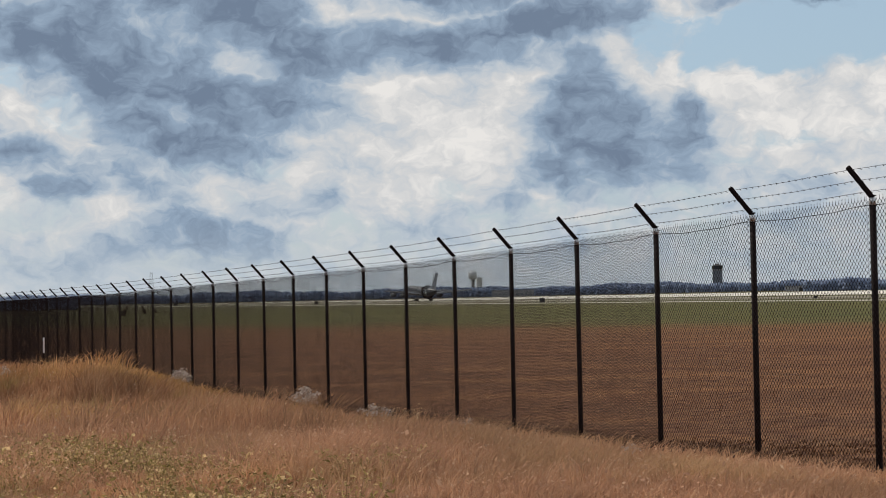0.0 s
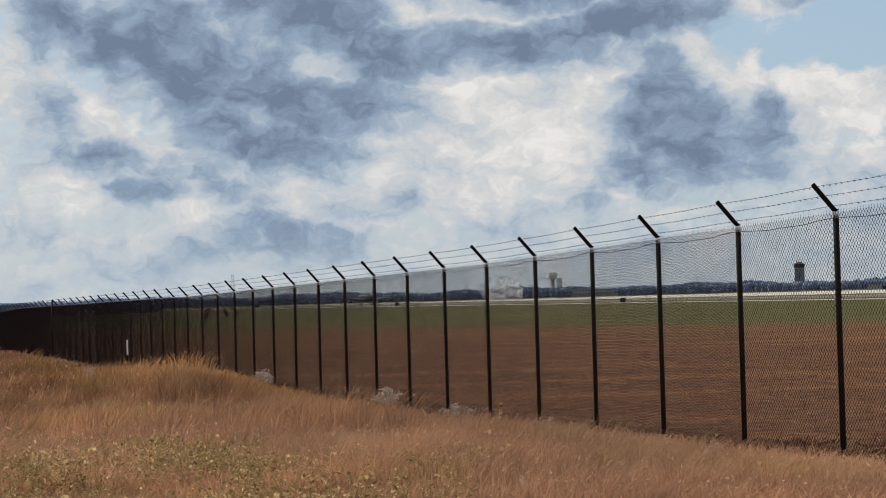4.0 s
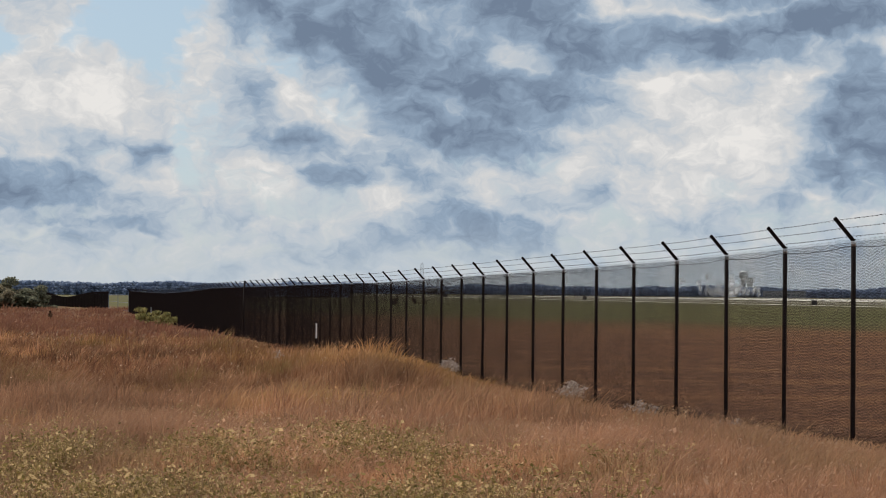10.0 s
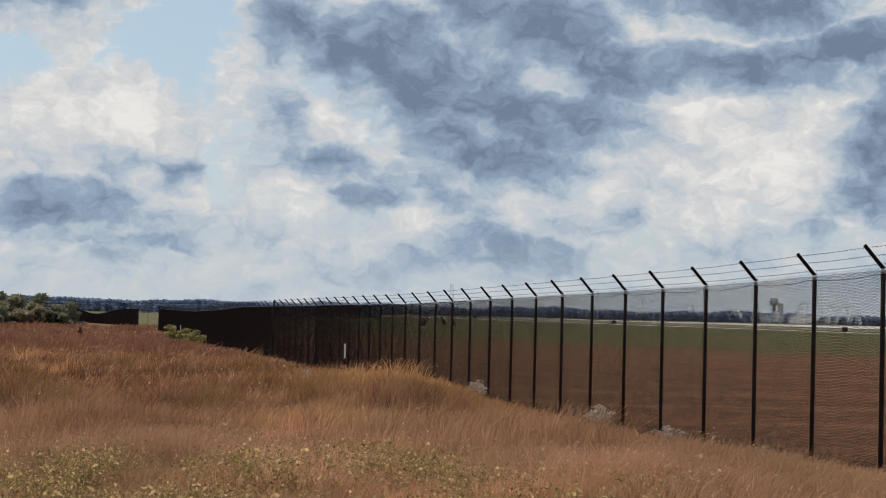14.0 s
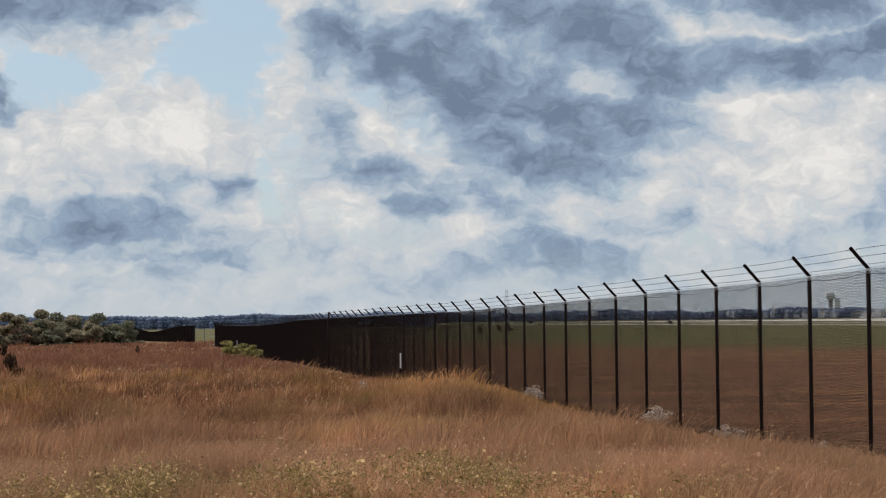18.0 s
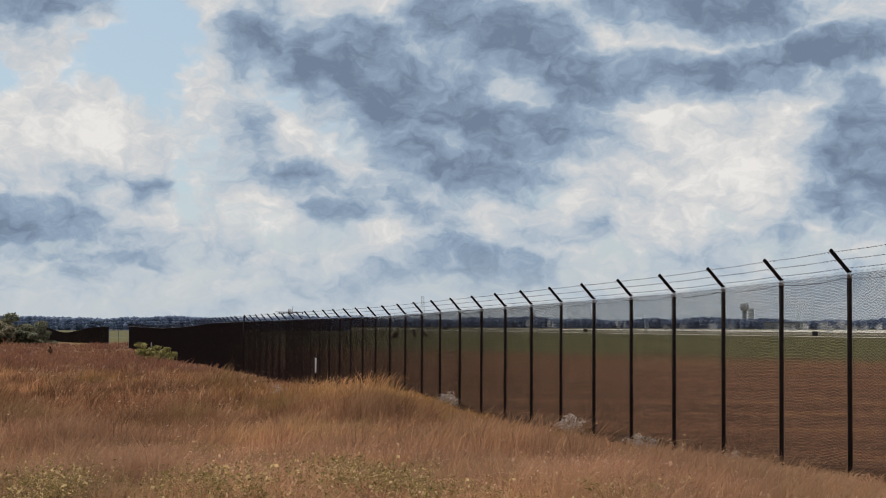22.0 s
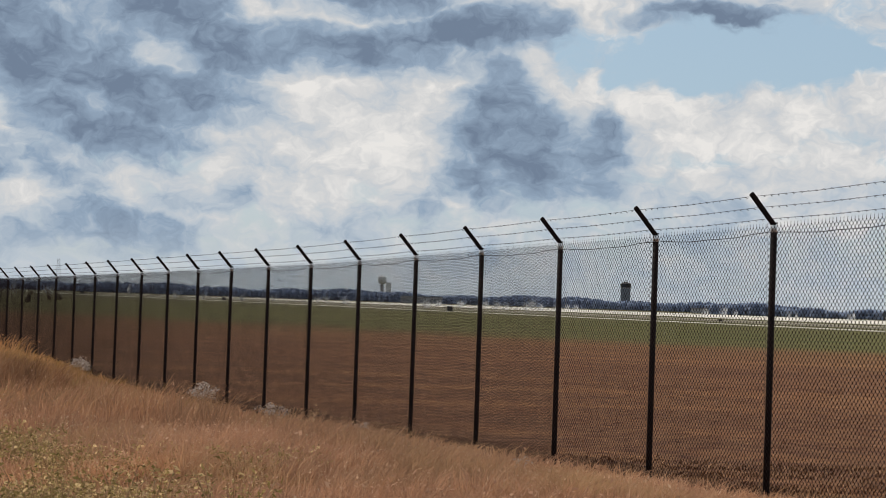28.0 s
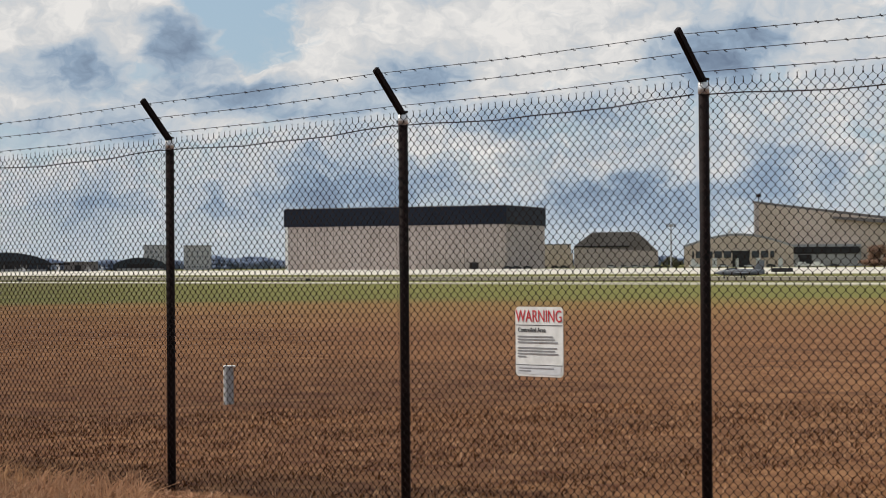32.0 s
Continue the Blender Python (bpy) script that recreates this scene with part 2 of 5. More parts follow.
    for k, (spot, shade) in enumerate(((0.0, (0.81, 0.79, 0.765)), (1.0, (0.165, 0.22, 0.31)), (0.2, (0.645, 0.65, 0.655)), (0.45, (0.47, 0.535, 0.605)), (0.68, (0.29, 0.38, 0.495)))):
        stop = tone.color_ramp.elements[k] if k < 2 else tone.color_ramp.elements.new(spot)
        stop.position, stop.color = spot, (*shade, 1.0)
    cloud = n.vec("SCALE", tone.outputs[0])
    cloud.node.inputs["Scale"].default_value = 10.0
    veil = n.mix(n.ramp(el, 0.5, 6.0), (4.6, 5.7, 6.6), (3.8, 5.2, 6.5))
    clear = n.mix(0.7, sky.outputs[0], veil)
    haze = n.math("MULTIPLY", n.math("SUBTRACT", 1.0, n.ramp(el, -0.3, 2.4)), 0.6)
    above = n.mix(haze, n.mix(is_cloud, clear, cloud), (5.2, 5.8, 6.3))
    back = n.add("ShaderNodeBackground")
    n.put(back.inputs[0], above)
    back.inputs[1].default_value = 0.1
    n.put(n.add("ShaderNodeOutputWorld").inputs[0], back.outputs[0])


make_world()


# ---- materials ----
def material(name, build, rough=0.8, metal=0.0, bump=0.0, bump_scale=40.0, spec=0.3, through_light=0.0):
    mat = bpy.data.materials.new(name)
    mat.use_nodes = True
    n = Nodes(mat.node_tree)
    shader = n.add("ShaderNodeBsdfPrincipled")
    shader.inputs["Roughness"].default_value = rough
    shader.inputs["Metallic"].default_value = metal
    shader.inputs["Specular IOR Level"].default_value = spec
    place = n.add("ShaderNodeNewGeometry").outputs["Position"]
    color = build(n, place)
    if isinstance(color, tuple):
        color = (*color[:3], 1.0)
    n.put(shader.inputs["Base Color"], color)
    if bump:
        node = n.add("ShaderNodeBump")
        node.inputs["Strength"].default_value = bump
        n.put(node.inputs["Height"], n.noise(place, bump_scale, 4.0))
        n.put(shader.inputs["Normal"], node.outputs[0])
    last = shader
    if through_light:
        thin, last = n.add("ShaderNodeBsdfTranslucent"), n.add("ShaderNodeMixShader")
        n.put(thin.inputs[0], color)
        n.put(last.inputs[0], through_light), n.put(last.inputs[1], shader.outputs[0]), n.put(last.inputs[2], thin.outputs[0])
    n.put(n.add("ShaderNodeOutputMaterial").inputs[0], last.outputs[0])
    return mat


def two_tone(a, b, scale, fine=None):
    def build(n, place):
        out = n.mix(n.ramp(n.noise(place, scale, 5.0), 0.3, 0.7), a, b)
        if fine:
            out = n.mix(0.35, out, n.mix(n.ramp(n.noise(place, fine, 3.0), 0.35, 0.65), tuple(c * 0.6 for c in a), b))
        return out
    return build


def field_color(n, place):
    """Dry mown field near the fence, green turf towards the runway, straw on the near side of the fence."""
    split = n.add("ShaderNodeSeparateXYZ")
    n.put(split.inputs[0], place)
    x, y, z = split.outputs
    long_streaks = n.noise(n.vec("MULTIPLY", place, (0.02, 0.16, 0.0)), 1.0, 5.0, 0.6)
    patches = n.noise(place, 0.07, 5.0, 0.6)
    clumps = n.noise(place, 2.6, 6.0, 0.65)
    dry = n.mix(n.ramp(patches, 0.3, 0.7), (0.078, 0.026, 0.014), (0.13, 0.047, 0.023))
    dry = n.mix(n.ramp(long_streaks, 0.48, 0.66), dry, (0.22, 0.096, 0.042))
    tracks = n.noise(n.vec("ADD", n.vec("MULTIPLY", place, (0.035, 0.3, 0.0)), (7.0, 3.0, 0.0)), 1.0, 6.0, 0.7)
    # eastern brightness put into the dry colour, for the view away from the sun
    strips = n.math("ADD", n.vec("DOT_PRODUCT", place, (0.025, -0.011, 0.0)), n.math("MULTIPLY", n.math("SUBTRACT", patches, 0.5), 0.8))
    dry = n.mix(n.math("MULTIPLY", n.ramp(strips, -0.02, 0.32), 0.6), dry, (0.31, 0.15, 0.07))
    dry = n.mix(n.math("MULTIPLY", n.ramp(tracks, 0.52, 0.64), 0.5), dry, (0.075, 0.03, 0.018))
    u = n.vec("DOT_PRODUCT", place, (-0.2, 0.98, 0.0))
    v = n.vec("DOT_PRODUCT", place, (0.98, 0.2, 0.0))
    rows = n.add("ShaderNodeCombineXYZ")
    n.put(rows.inputs[0], n.math("MULTIPLY", u, 0.06)), n.put(rows.inputs[1], n.math("MULTIPLY", v, 0.55))
    mown = n.noise(rows.outputs[0], 1.0, 6.0, 0.65)
    dry = n.mix(n.math("MULTIPLY", n.ramp(mown, 0.52, 0.62), 0.4), dry, (0.20, 0.088, 0.041))
    dry = n.mix(n.math("MULTIPLY", n.math("SUBTRACT", 1.0, n.ramp(mown, 0.38, 0.49)), 0.85), dry, (0.085, 0.032, 0.018))
    dry = n.mix(n.ramp(clumps, 0.3, 0.75), n.mix(0.55, dry, (0.04, 0.016, 0.008)), n.mix(0.34, dry, (0.36, 0.21, 0.10)))
    green = n.mix(n.ramp(patches, 0.25, 0.75), (0.058, 0.060, 0.019), (0.092, 0.084, 0.028))
    green = n.mix(n.ramp(long_streaks, 0.4, 0.7), green, (0.12, 0.10, 0.042))
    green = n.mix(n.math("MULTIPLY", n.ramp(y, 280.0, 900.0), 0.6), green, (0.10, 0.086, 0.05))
    # turf and its straw edge get the same eastward brightening within their colour
    east_bright = n.ramp(n.vec("DOT_PRODUCT", place, (0.012, -0.006, 0.0)), -0.4, 0.6)
    green = n.mix(n.math("MULTIPLY", east_bright, 0.75), green, (0.175, 0.168, 0.05))
    reach = n.math("ADD", n.math("MULTIPLY", x, 0.826), n.math("MULTIPLY", y, 0.56))
    reach = n.math("ADD", reach, n.math("MULTIPLY", n.math("SUBTRACT", patches, 0.5), 50.0))
    dry = n.mix(n.math("MULTIPLY", n.ramp(reach, 55.0, 112.0), n.math("ADD", n.math("MULTIPLY", east_bright, 0.55), 0.1)), dry, (0.24, 0.155, 0.055))
    return n.mix(n.ramp(reach, 100.0, 138.0), dry, green)


def blade_color(tones, patch):
    """Blades differ one by one, and drift between tones from clump to clump and from patch to patch."""
    def build(n, place):
        rnd = n.add("ShaderNodeNewGeometry").outputs["Random Per Island"]
        flat = n.vec("MULTIPLY", place, (1.0, 1.0, 0.0))
        clump = n.noise(flat, 0.7, 5.0, 0.65)
        pick = n.math("ADD", n.math("MULTIPLY", rnd, 0.55), n.math("MULTIPLY", n.ramp(clump, 0.32, 0.66), 0.45))
        node = n.add("ShaderNodeValToRGB")
        n.put(node.inputs[0], pick)
        ramp = node.color_ramp
        for k, tone in enumerate(tones):
            stop = ramp.elements[k] if k < 2 else ramp.elements.new(1.0)
            stop.position, stop.color = k / (len(tones) - 1), (*tone, 1.0)
        zone = n.ramp(n.noise(flat, 0.22, 4.0, 0.6), 0.5, 0.68)
        out = n.mix(n.math("MULTIPLY", zone, 0.65), node.outputs[0], patch)
        zone = n.ramp(n.noise(n.vec("ADD", flat, (11.0, 71.0, 0.0)), 0.3, 5.0, 0.6), 0.52, 0.66)
        out = n.mix(n.math("MULTIPLY", zone, 0.65), out, (0.30, 0.22, 0.08))
        zone = n.ramp(n.noise(n.vec("ADD", n.vec("MULTIPLY", place, (0.5, 1.0, 0.0)), (40.0, 9.0, 0.0)), 0.16, 5.0, 0.6), 0.5, 0.66)
        out = n.mix(n.math("MULTIPLY", zone, 0.6), out, tones[0])
        patchy = n.add("ShaderNodeMapRange")
        n.put(patchy.inputs[0], n.noise(n.vec("MULTIPLY", place, (0.6, 0.35, 0.0)), 0.8, 5.0, 0.65))
        for socket, value in zip(patchy.inputs[1:5], (0.34, 0.66, 0.42, 1.3)):
            socket.default_value = value
        grown = n.vec("SCALE", out)
        out = grown
        n.put(out.node.inputs["Scale"], patchy.outputs[0])
        broad = n.add("ShaderNodeMapRange")
        n.put(broad.inputs[0], n.noise(n.vec("ADD", n.vec("MULTIPLY", place, (0.22, 0.07, 0.0)), (3.0, 8.0, 0.0)), 1.0, 4.0, 0.6))
        for socket, value in zip(broad.inputs[1:5], (0.38, 0.60, 0.52, 1.08)):
            socket.default_value = value
        out = n.vec("SCALE", out)
        n.put(out.node.inputs["Scale"], broad.outputs[0])
        # the nearest grass takes a paler, warmer tone
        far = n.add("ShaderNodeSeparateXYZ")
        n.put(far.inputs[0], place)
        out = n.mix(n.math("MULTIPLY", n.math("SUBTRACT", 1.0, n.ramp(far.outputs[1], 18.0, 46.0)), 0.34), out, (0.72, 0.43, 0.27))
        # golden growth on the hummock
        from_top = n.vec("LENGTH", n.vec("MULTIPLY", n.vec("SUBTRACT", place, (-1.6, 49.0, 0.0)), (0.3, 0.1, 0.0)))
        out = n.mix(n.math("MULTIPLY", n.math("SUBTRACT", 1.0, n.ramp(from_top, 0.1, 1.4)), 0.38), out, (0.60, 0.34, 0.12))
        # beyond the near meadow a darker, purplish growth takes over in drifts
        split = n.add("ShaderNodeSeparateXYZ")
        n.put(split.inputs[0], place)
        drifts = n.math("ADD", n.ramp(split.outputs[1], 50.0, 130.0), n.math("MULTIPLY", n.math("SUBTRACT", n.noise(n.vec("MULTIPLY", place, (0.4, 1.0, 0.0)), 0.07, 5.0, 0.6), 0.5), 2.4))
        return n.mix(n.math("MULTIPLY", n.ramp(drifts, 0.2, 0.9), 0.7), out, (0.19, 0.085, 0.06))
    return build


def stubble_color(n, place):
    """Cut stalks in the colours of the field they stand on, some dark and some bleached."""
    rnd = n.add("ShaderNodeNewGeometry").outputs["Random Per Island"]
    base = field_color(n, place)
    out = n.mix(n.math("MULTIPLY", n.math("SUBTRACT", 1.0, n.ramp(rnd, 0.0, 0.4)), 0.4), base, (0.07, 0.03, 0.018))
    return n.mix(n.math("MULTIPLY", n.ramp(rnd, 0.55, 1.0), 0.7), out, (0.56, 0.33, 0.19))


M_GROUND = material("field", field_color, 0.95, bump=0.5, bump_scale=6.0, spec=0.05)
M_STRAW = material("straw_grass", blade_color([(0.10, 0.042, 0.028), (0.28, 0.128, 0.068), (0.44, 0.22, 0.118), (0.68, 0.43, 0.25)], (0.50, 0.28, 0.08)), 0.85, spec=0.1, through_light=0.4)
M_STUBBLE = material("stubble", stubble_color, 0.9, spec=0.1, through_light=0.06)
M_POST = material("dark_steel", two_tone((0.005, 0.004, 0.004), (0.017, 0.008, 0.007), 9.0, 60.0), 0.7, spec=0.1)
M_WIRE = material("coated_wire", two_tone((0.018, 0.012, 0.012), (0.032, 0.020, 0.018), 6.0), 0.7, spec=0.12)
M_ALU = material("bright_clamp", two_tone((0.55, 0.55, 0.56), (0.72, 0.72, 0.72), 30.0), 0.35, 0.6)
M_CONC = material("concrete", two_tone((0.50, 0.46, 0.39), (0.66, 0.61, 0.53), 0.05, 1.0), 0.9)
M_CONC_OLD = material("old_concrete", two_tone((0.36, 0.32, 0.26), (0.46, 0.42, 0.35), 0.05, 1.0), 0.9)
M_ASPH = material("worn_asphalt", two_tone((0.115, 0.098, 0.062), (0.17, 0.145, 0.092), 0.04, 0.8), 0.9)
M_BAND = material("navy_metal_band", two_tone((0.009, 0.013, 0.024), (0.014, 0.019, 0.033), 0.1, 1.0), 0.6, spec=0.15)
M_CLAD = material("beige_cladding", two_tone((0.46, 0.39, 0.355), (0.55, 0.475, 0.44), 0.08, 1.5), 0.8)
M_TAN = material("tan_wall", two_tone((0.56, 0.45, 0.36), (0.68, 0.56, 0.46), 0.1, 1.5), 0.8)
M_PALE = material("pale_grey_wall", two_tone((0.50, 0.49, 0.50), (0.60, 0.59, 0.60), 0.1, 1.0), 0.8)
M_SHELL = material("dark_slate_shell", two_tone((0.028, 0.035, 0.046), (0.045, 0.055, 0.068), 0.1, 1.0), 0.7)
M_ROOF = material("grey_roof", two_tone((0.17, 0.15, 0.145), (0.24, 0.215, 0.205), 0.1, 2.0), 0.7)
M_DARK = material("dark_opening", two_tone((0.012, 0.012, 0.014), (0.03, 0.03, 0.033), 0.5), 0.6)
M_GLASS = material("tinted_glass", two_tone((0.02, 0.025, 0.03), (0.03, 0.035, 0.04), 0.5), 0.1, spec=0.6)
M_TOWER = material("slate_grey_wall", two_tone((0.13, 0.15, 0.18), (0.18, 0.20, 0.23), 0.1, 1.0), 0.8)
M_GREYW = material("grey_wall", two_tone((0.30, 0.30, 0.31), (0.40, 0.39, 0.39), 0.1, 1.0), 0.8)
M_WHITE = material("white_paint", two_tone((0.70, 0.70, 0.68), (0.80, 0.80, 0.78), 0.6, 12.0), 0.6)
M_SKIN = material("grey_aircraft_paint", two_tone((0.03, 0.034, 0.042), (0.05, 0.055, 0.064), 0.2, 2.0), 0.45, spec=0.3)
M_STEALTH = material("dark_grey_aircraft_paint", two_tone((0.09, 0.10, 0.12), (0.15, 0.16, 0.18), 0.6, 4.0), 0.5)
M_BARK = material("bark", two_tone((0.06, 0.045, 0.03), (0.12, 0.09, 0.06), 3.0, 20.0), 0.9)
M_STALK = material("dry_stalk", two_tone((0.26, 0.16, 0.08), (0.38, 0.25, 0.13), 8.0), 0.85)
M_FOOT = material("pale_grey_print", two_tone((0.55, 0.56, 0.58), (0.62, 0.63, 0.65), 20.0), 0.6)
M_RED = material("red_print", two_tone((0.50, 0.035, 0.045), (0.56, 0.05, 0.06), 20.0), 0.6)
M_PRINT = material("grey_small_print", two_tone((0.20, 0.20, 0.21), (0.27, 0.27, 0.28), 30.0), 0.6)
M_INK = material("dark_print", two_tone((0.05, 0.05, 0.055), (0.08, 0.08, 0.08), 30.0), 0.6)
M_TYRE = material("rubber", two_tone((0.015, 0.015, 0.015), (0.03, 0.03, 0.03), 5.0), 0.8)


def leaf_material(name, tones):
    def build(n, place):
        rnd = n.add("ShaderNodeNewGeometry").outputs["Random Per Island"]
        node = n.add("ShaderNodeValToRGB")
        n.put(node.inputs[0], rnd)
        for k, tone in enumerate(tones):
            stop = node.color_ramp.elements[k] if k < 2 else node.color_ramp.elements.new(1.0)
            stop.position, stop.color = k / (len(tones) - 1), (*tone, 1.0)
        tint = n.add("ShaderNodeObjectInfo").outputs["Random"]
        return n.mix(n.math("MULTIPLY", tint, 0.35), node.outputs[0], tones[0])
    return material(name, build, 0.8, spec=0.1, through_light=0.5)


M_LEAF_G = leaf_material("green_leaves", [(0.10, 0.105, 0.075), (0.19, 0.185, 0.125), (0.29, 0.275, 0.185)])
M_LEAF_O = leaf_material("olive_leaves", [(0.17, 0.15, 0.105), (0.29, 0.25, 0.165), (0.42, 0.35, 0.24)])
M_LEAF_B = leaf_material("russet_leaves", [(0.21, 0.13, 0.095), (0.36, 0.225, 0.16), (0.47, 0.32, 0.23)])
# distance haze over the woods is mixed into these bluish leaf tones
M_HAZED_WOODS = leaf_material("far_woods", [(0.25, 0.30, 0.41), (0.27, 0.325, 0.44), (0.29, 0.35, 0.47)])
M_FLECK = material("seed_flecks", blade_color([(0.12, 0.05, 0.035), (0.34, 0.155, 0.095), (0.56, 0.33, 0.21), (0.88, 0.70, 0.52)], (0.55, 0.29, 0.08)), 0.85, spec=0.1, through_light=0.4)
M_CAR_DARK = material("dark_car_paint", two_tone((0.015, 0.017, 0.022), (0.03, 0.03, 0.036), 0.6), 0.3, spec=0.5)
M_CAR_PALE = material("silver_car_paint", two_tone((0.34, 0.35, 0.36), (0.46, 0.46, 0.47), 0.6), 0.35, spec=0.5)
M_SHRUB = leaf_material("dark_shrub_leaves", [(0.04, 0.028, 0.018), (0.065, 0.042, 0.026), (0.09, 0.06, 0.036)])
M_BUSH = leaf_material("yellow_green_leaves", [(0.14, 0.13, 0.05), (0.24, 0.21, 0.08), (0.36, 0.30, 0.13)])
M_MOUND = leaf_material("bleached_flowers", [(0.24, 0.18, 0.15), (0.38, 0.32, 0.28), (0.58, 0.52, 0.48)])
M_HEADS = leaf_material("pale_seed_heads", [(0.30, 0.19, 0.10), (0.46, 0.32, 0.19), (0.66, 0.52, 0.34)])
M_WEED = leaf_material("weed_leaves", [(0.12, 0.092, 0.032), (0.34, 0.245, 0.09), (0.80, 0.57, 0.31)])


def smoke_material():
    mat = bpy.data.materials.new("tyre_smoke")
    mat.use_nodes = True
    n = Nodes(mat.node_tree)
    place = n.add("ShaderNodeTexCoord").outputs["Object"]
    white = n.add("ShaderNodeBsdfDiffuse")
    white.inputs[0].default_value = (0.95, 0.96, 0.98, 1.0)
    glow = n.add("ShaderNodeBsdfTranslucent")
    glow.inputs[0].default_value = (0.95, 0.96, 0.98, 1.0)
    lit = n.add("ShaderNodeMixShader")
    n.put(lit.inputs[1], white.outputs[0]), n.put(lit.inputs[2], glow.outputs[0])
    clear = n.add("ShaderNodeBsdfTransparent")
    both = n.add("ShaderNodeMixShader")
    spread = n.vec("LENGTH", n.vec("MULTIPLY", place, (0.3, 0.0, 0.3)))
    fade = n.math("SUBTRACT", 1.0, n.ramp(spread, 0.15, 0.95))
    n.put(both.inputs[0], n.math("MULTIPLY", n.math("MULTIPLY", fade, n.ramp(n.noise(place, 0.25, 3.0), 0.1, 0.7)), 0.38))
    n.put(both.inputs[1], clear.outputs[0])
    n.put(both.inputs[2], lit.outputs[0])
    n.put(n.add("ShaderNodeOutputMaterial").inputs[0], both.outputs[0])
    return mat


M_SMOKE = smoke_material()


# ---- mesh helpers ----
def mesh_data(name, verts, faces, mat, smooth=False):
    data = bpy.data.meshes.new(name)
    data.from_pydata([tuple(v) for v in verts], [], [tuple(f) for f in faces])
    data.materials.append(mat)
    if smooth:
        data.polygons.foreach_set("use_smooth", [True] * len(data.polygons))
    data.update()
    return data


def tri_mesh(name, verts, tris, mat):
    """A large mesh of triangles from arrays."""
    data = bpy.data.meshes.new(name)
    data.vertices.add(len(verts))
    data.vertices.foreach_set("co", np.asarray(verts, np.float32).ravel())
    count = len(tris)
    data.loops.add(count * 3)
    data.loops.foreach_set("vertex_index", np.asarray(tris, np.int32).ravel())
    data.polygons.add(count)
    data.polygons.foreach_set("loop_start", np.arange(count, dtype=np.int32) * 3)
    data.materials.append(mat)
    data.update(calc_edges=True)
    return data


def child(name, data, parent, label="", m=None):
    ob = new(name, data)
    ob.parent = parent
    if m is not None:
        ob.matrix_basis = m
    return tagged(ob, label)


def part(name, bm, mat, parent, label="", smooth=False, m=None):
    data = bpy.data.meshes.new(name)
    bm.to_mesh(data)
    bm.free()
    data.materials.append(mat)
    if smooth:
        data.polygons.foreach_set("use_smooth", [True] * len(data.polygons))
    return child(name, data, parent, label, m)


def box(bm, cx, cy, cz, sx, sy, sz, bevel=0.0):
    made = bmesh.ops.create_cube(bm, size=1.0, matrix=Matrix.Translation((cx, cy, cz)) @ Matrix.Diagonal((sx, sy, sz, 1.0)))
    if bevel:
        edges = list({e for v in made["verts"] for e in v.link_edges})
        bmesh.ops.bevel(bm, geom=edges, offset=bevel, segments=2, affect="EDGES")
    return bm


def boxed(name, mat, parent, cx, cy, cz, sx, sy, sz, bevel=0.0, label=""):
    return part(name, box(bmesh.new(), cx, cy, cz, sx, sy, sz, bevel), mat, parent, label)


def tube(points, radii, sides=8, caps=True):
    """Verts and faces of a round bar along points."""
    verts, faces = [], []
    pts = [Vector(p) for p in points]
    for k, p in enumerate(pts):
        d = (pts[min(k + 1, len(pts) - 1)] - pts[max(k - 1, 0)]).normalized()
        side = d.cross(Vector((0, 0, 1)) if abs(d.z) < 0.9 else Vector((0, 1, 0))).normalized()
        up = side.cross(d)
        for s in range(sides):
            a = 2 * math.pi * s / sides
            verts.append(p + radii[k] * (math.cos(a) * side + math.sin(a) * up))
    for k in range(len(pts) - 1):
        for s in range(sides):
            a, b = k * sides + s, k * sides + (s + 1) % sides
            faces.append((a, b, b + sides, a + sides))
    if caps:
        faces.append(tuple(range(sides))[::-1])
        faces.append(tuple(range((len(pts) - 1) * sides, len(pts) * sides)))
    return verts, faces


def extrude(profile, depth):
    """Verts and faces of a prism: a profile in x and z, drawn out along y from 0 to depth."""
    k = len(profile)
    verts = [(x, 0.0, z) for x, z in profile] + [(x, depth, z) for x, z in profile]
    faces = [tuple(range(k)), tuple(range(2 * k - 1, k - 1, -1))]
    faces += [(a, a + k, (a + 1) % k + k, (a + 1) % k) for a in range(k)]
    return verts, faces


def thing(name, label, category, m=None, group="", kind=""):
    ob = new(name)
    ob.empty_display_size = 0.1
    if m is not None:
        ob.matrix_basis = m
    return tagged(ob, label, category, group, kind)


# ---- the lie of the land ----
LAND_Y = [-60.0, 0.0, 8.0, 19.0, 30.0, 42.0, 57.0, 93.0, 112.0, 128.0, 158.0, 227.0, 400.0]
LAND_Z = [0.05, 0.12, 0.12, -0.12, -0.34, -0.46, -0.60, -0.70, -0.76, -0.96, -1.15, -1.08, -1.0]


def smooth_noise(x, y, scale, seed):
    total = np.zeros_like(x)
    rng = np.random.RandomState(seed)
    for k in range(5):
        a, ph = rng.uniform(0, 6.28), rng.uniform(0, 6.28)
        f = (0.7 + 0.5 * k) / scale
        total = total + np.sin((x * math.cos(a) + y * math.sin(a)) * f * 6.28 + ph) / (1 + 0.5 * k)
    return total / 2.2


FENCE_X0, FENCE_Y0, STEP = 7.695, 7.905, 2.305


def fence_line(y):
    """x of the fence at y."""
    return np.interp(y, FENCE_PY, FENCE_PX)


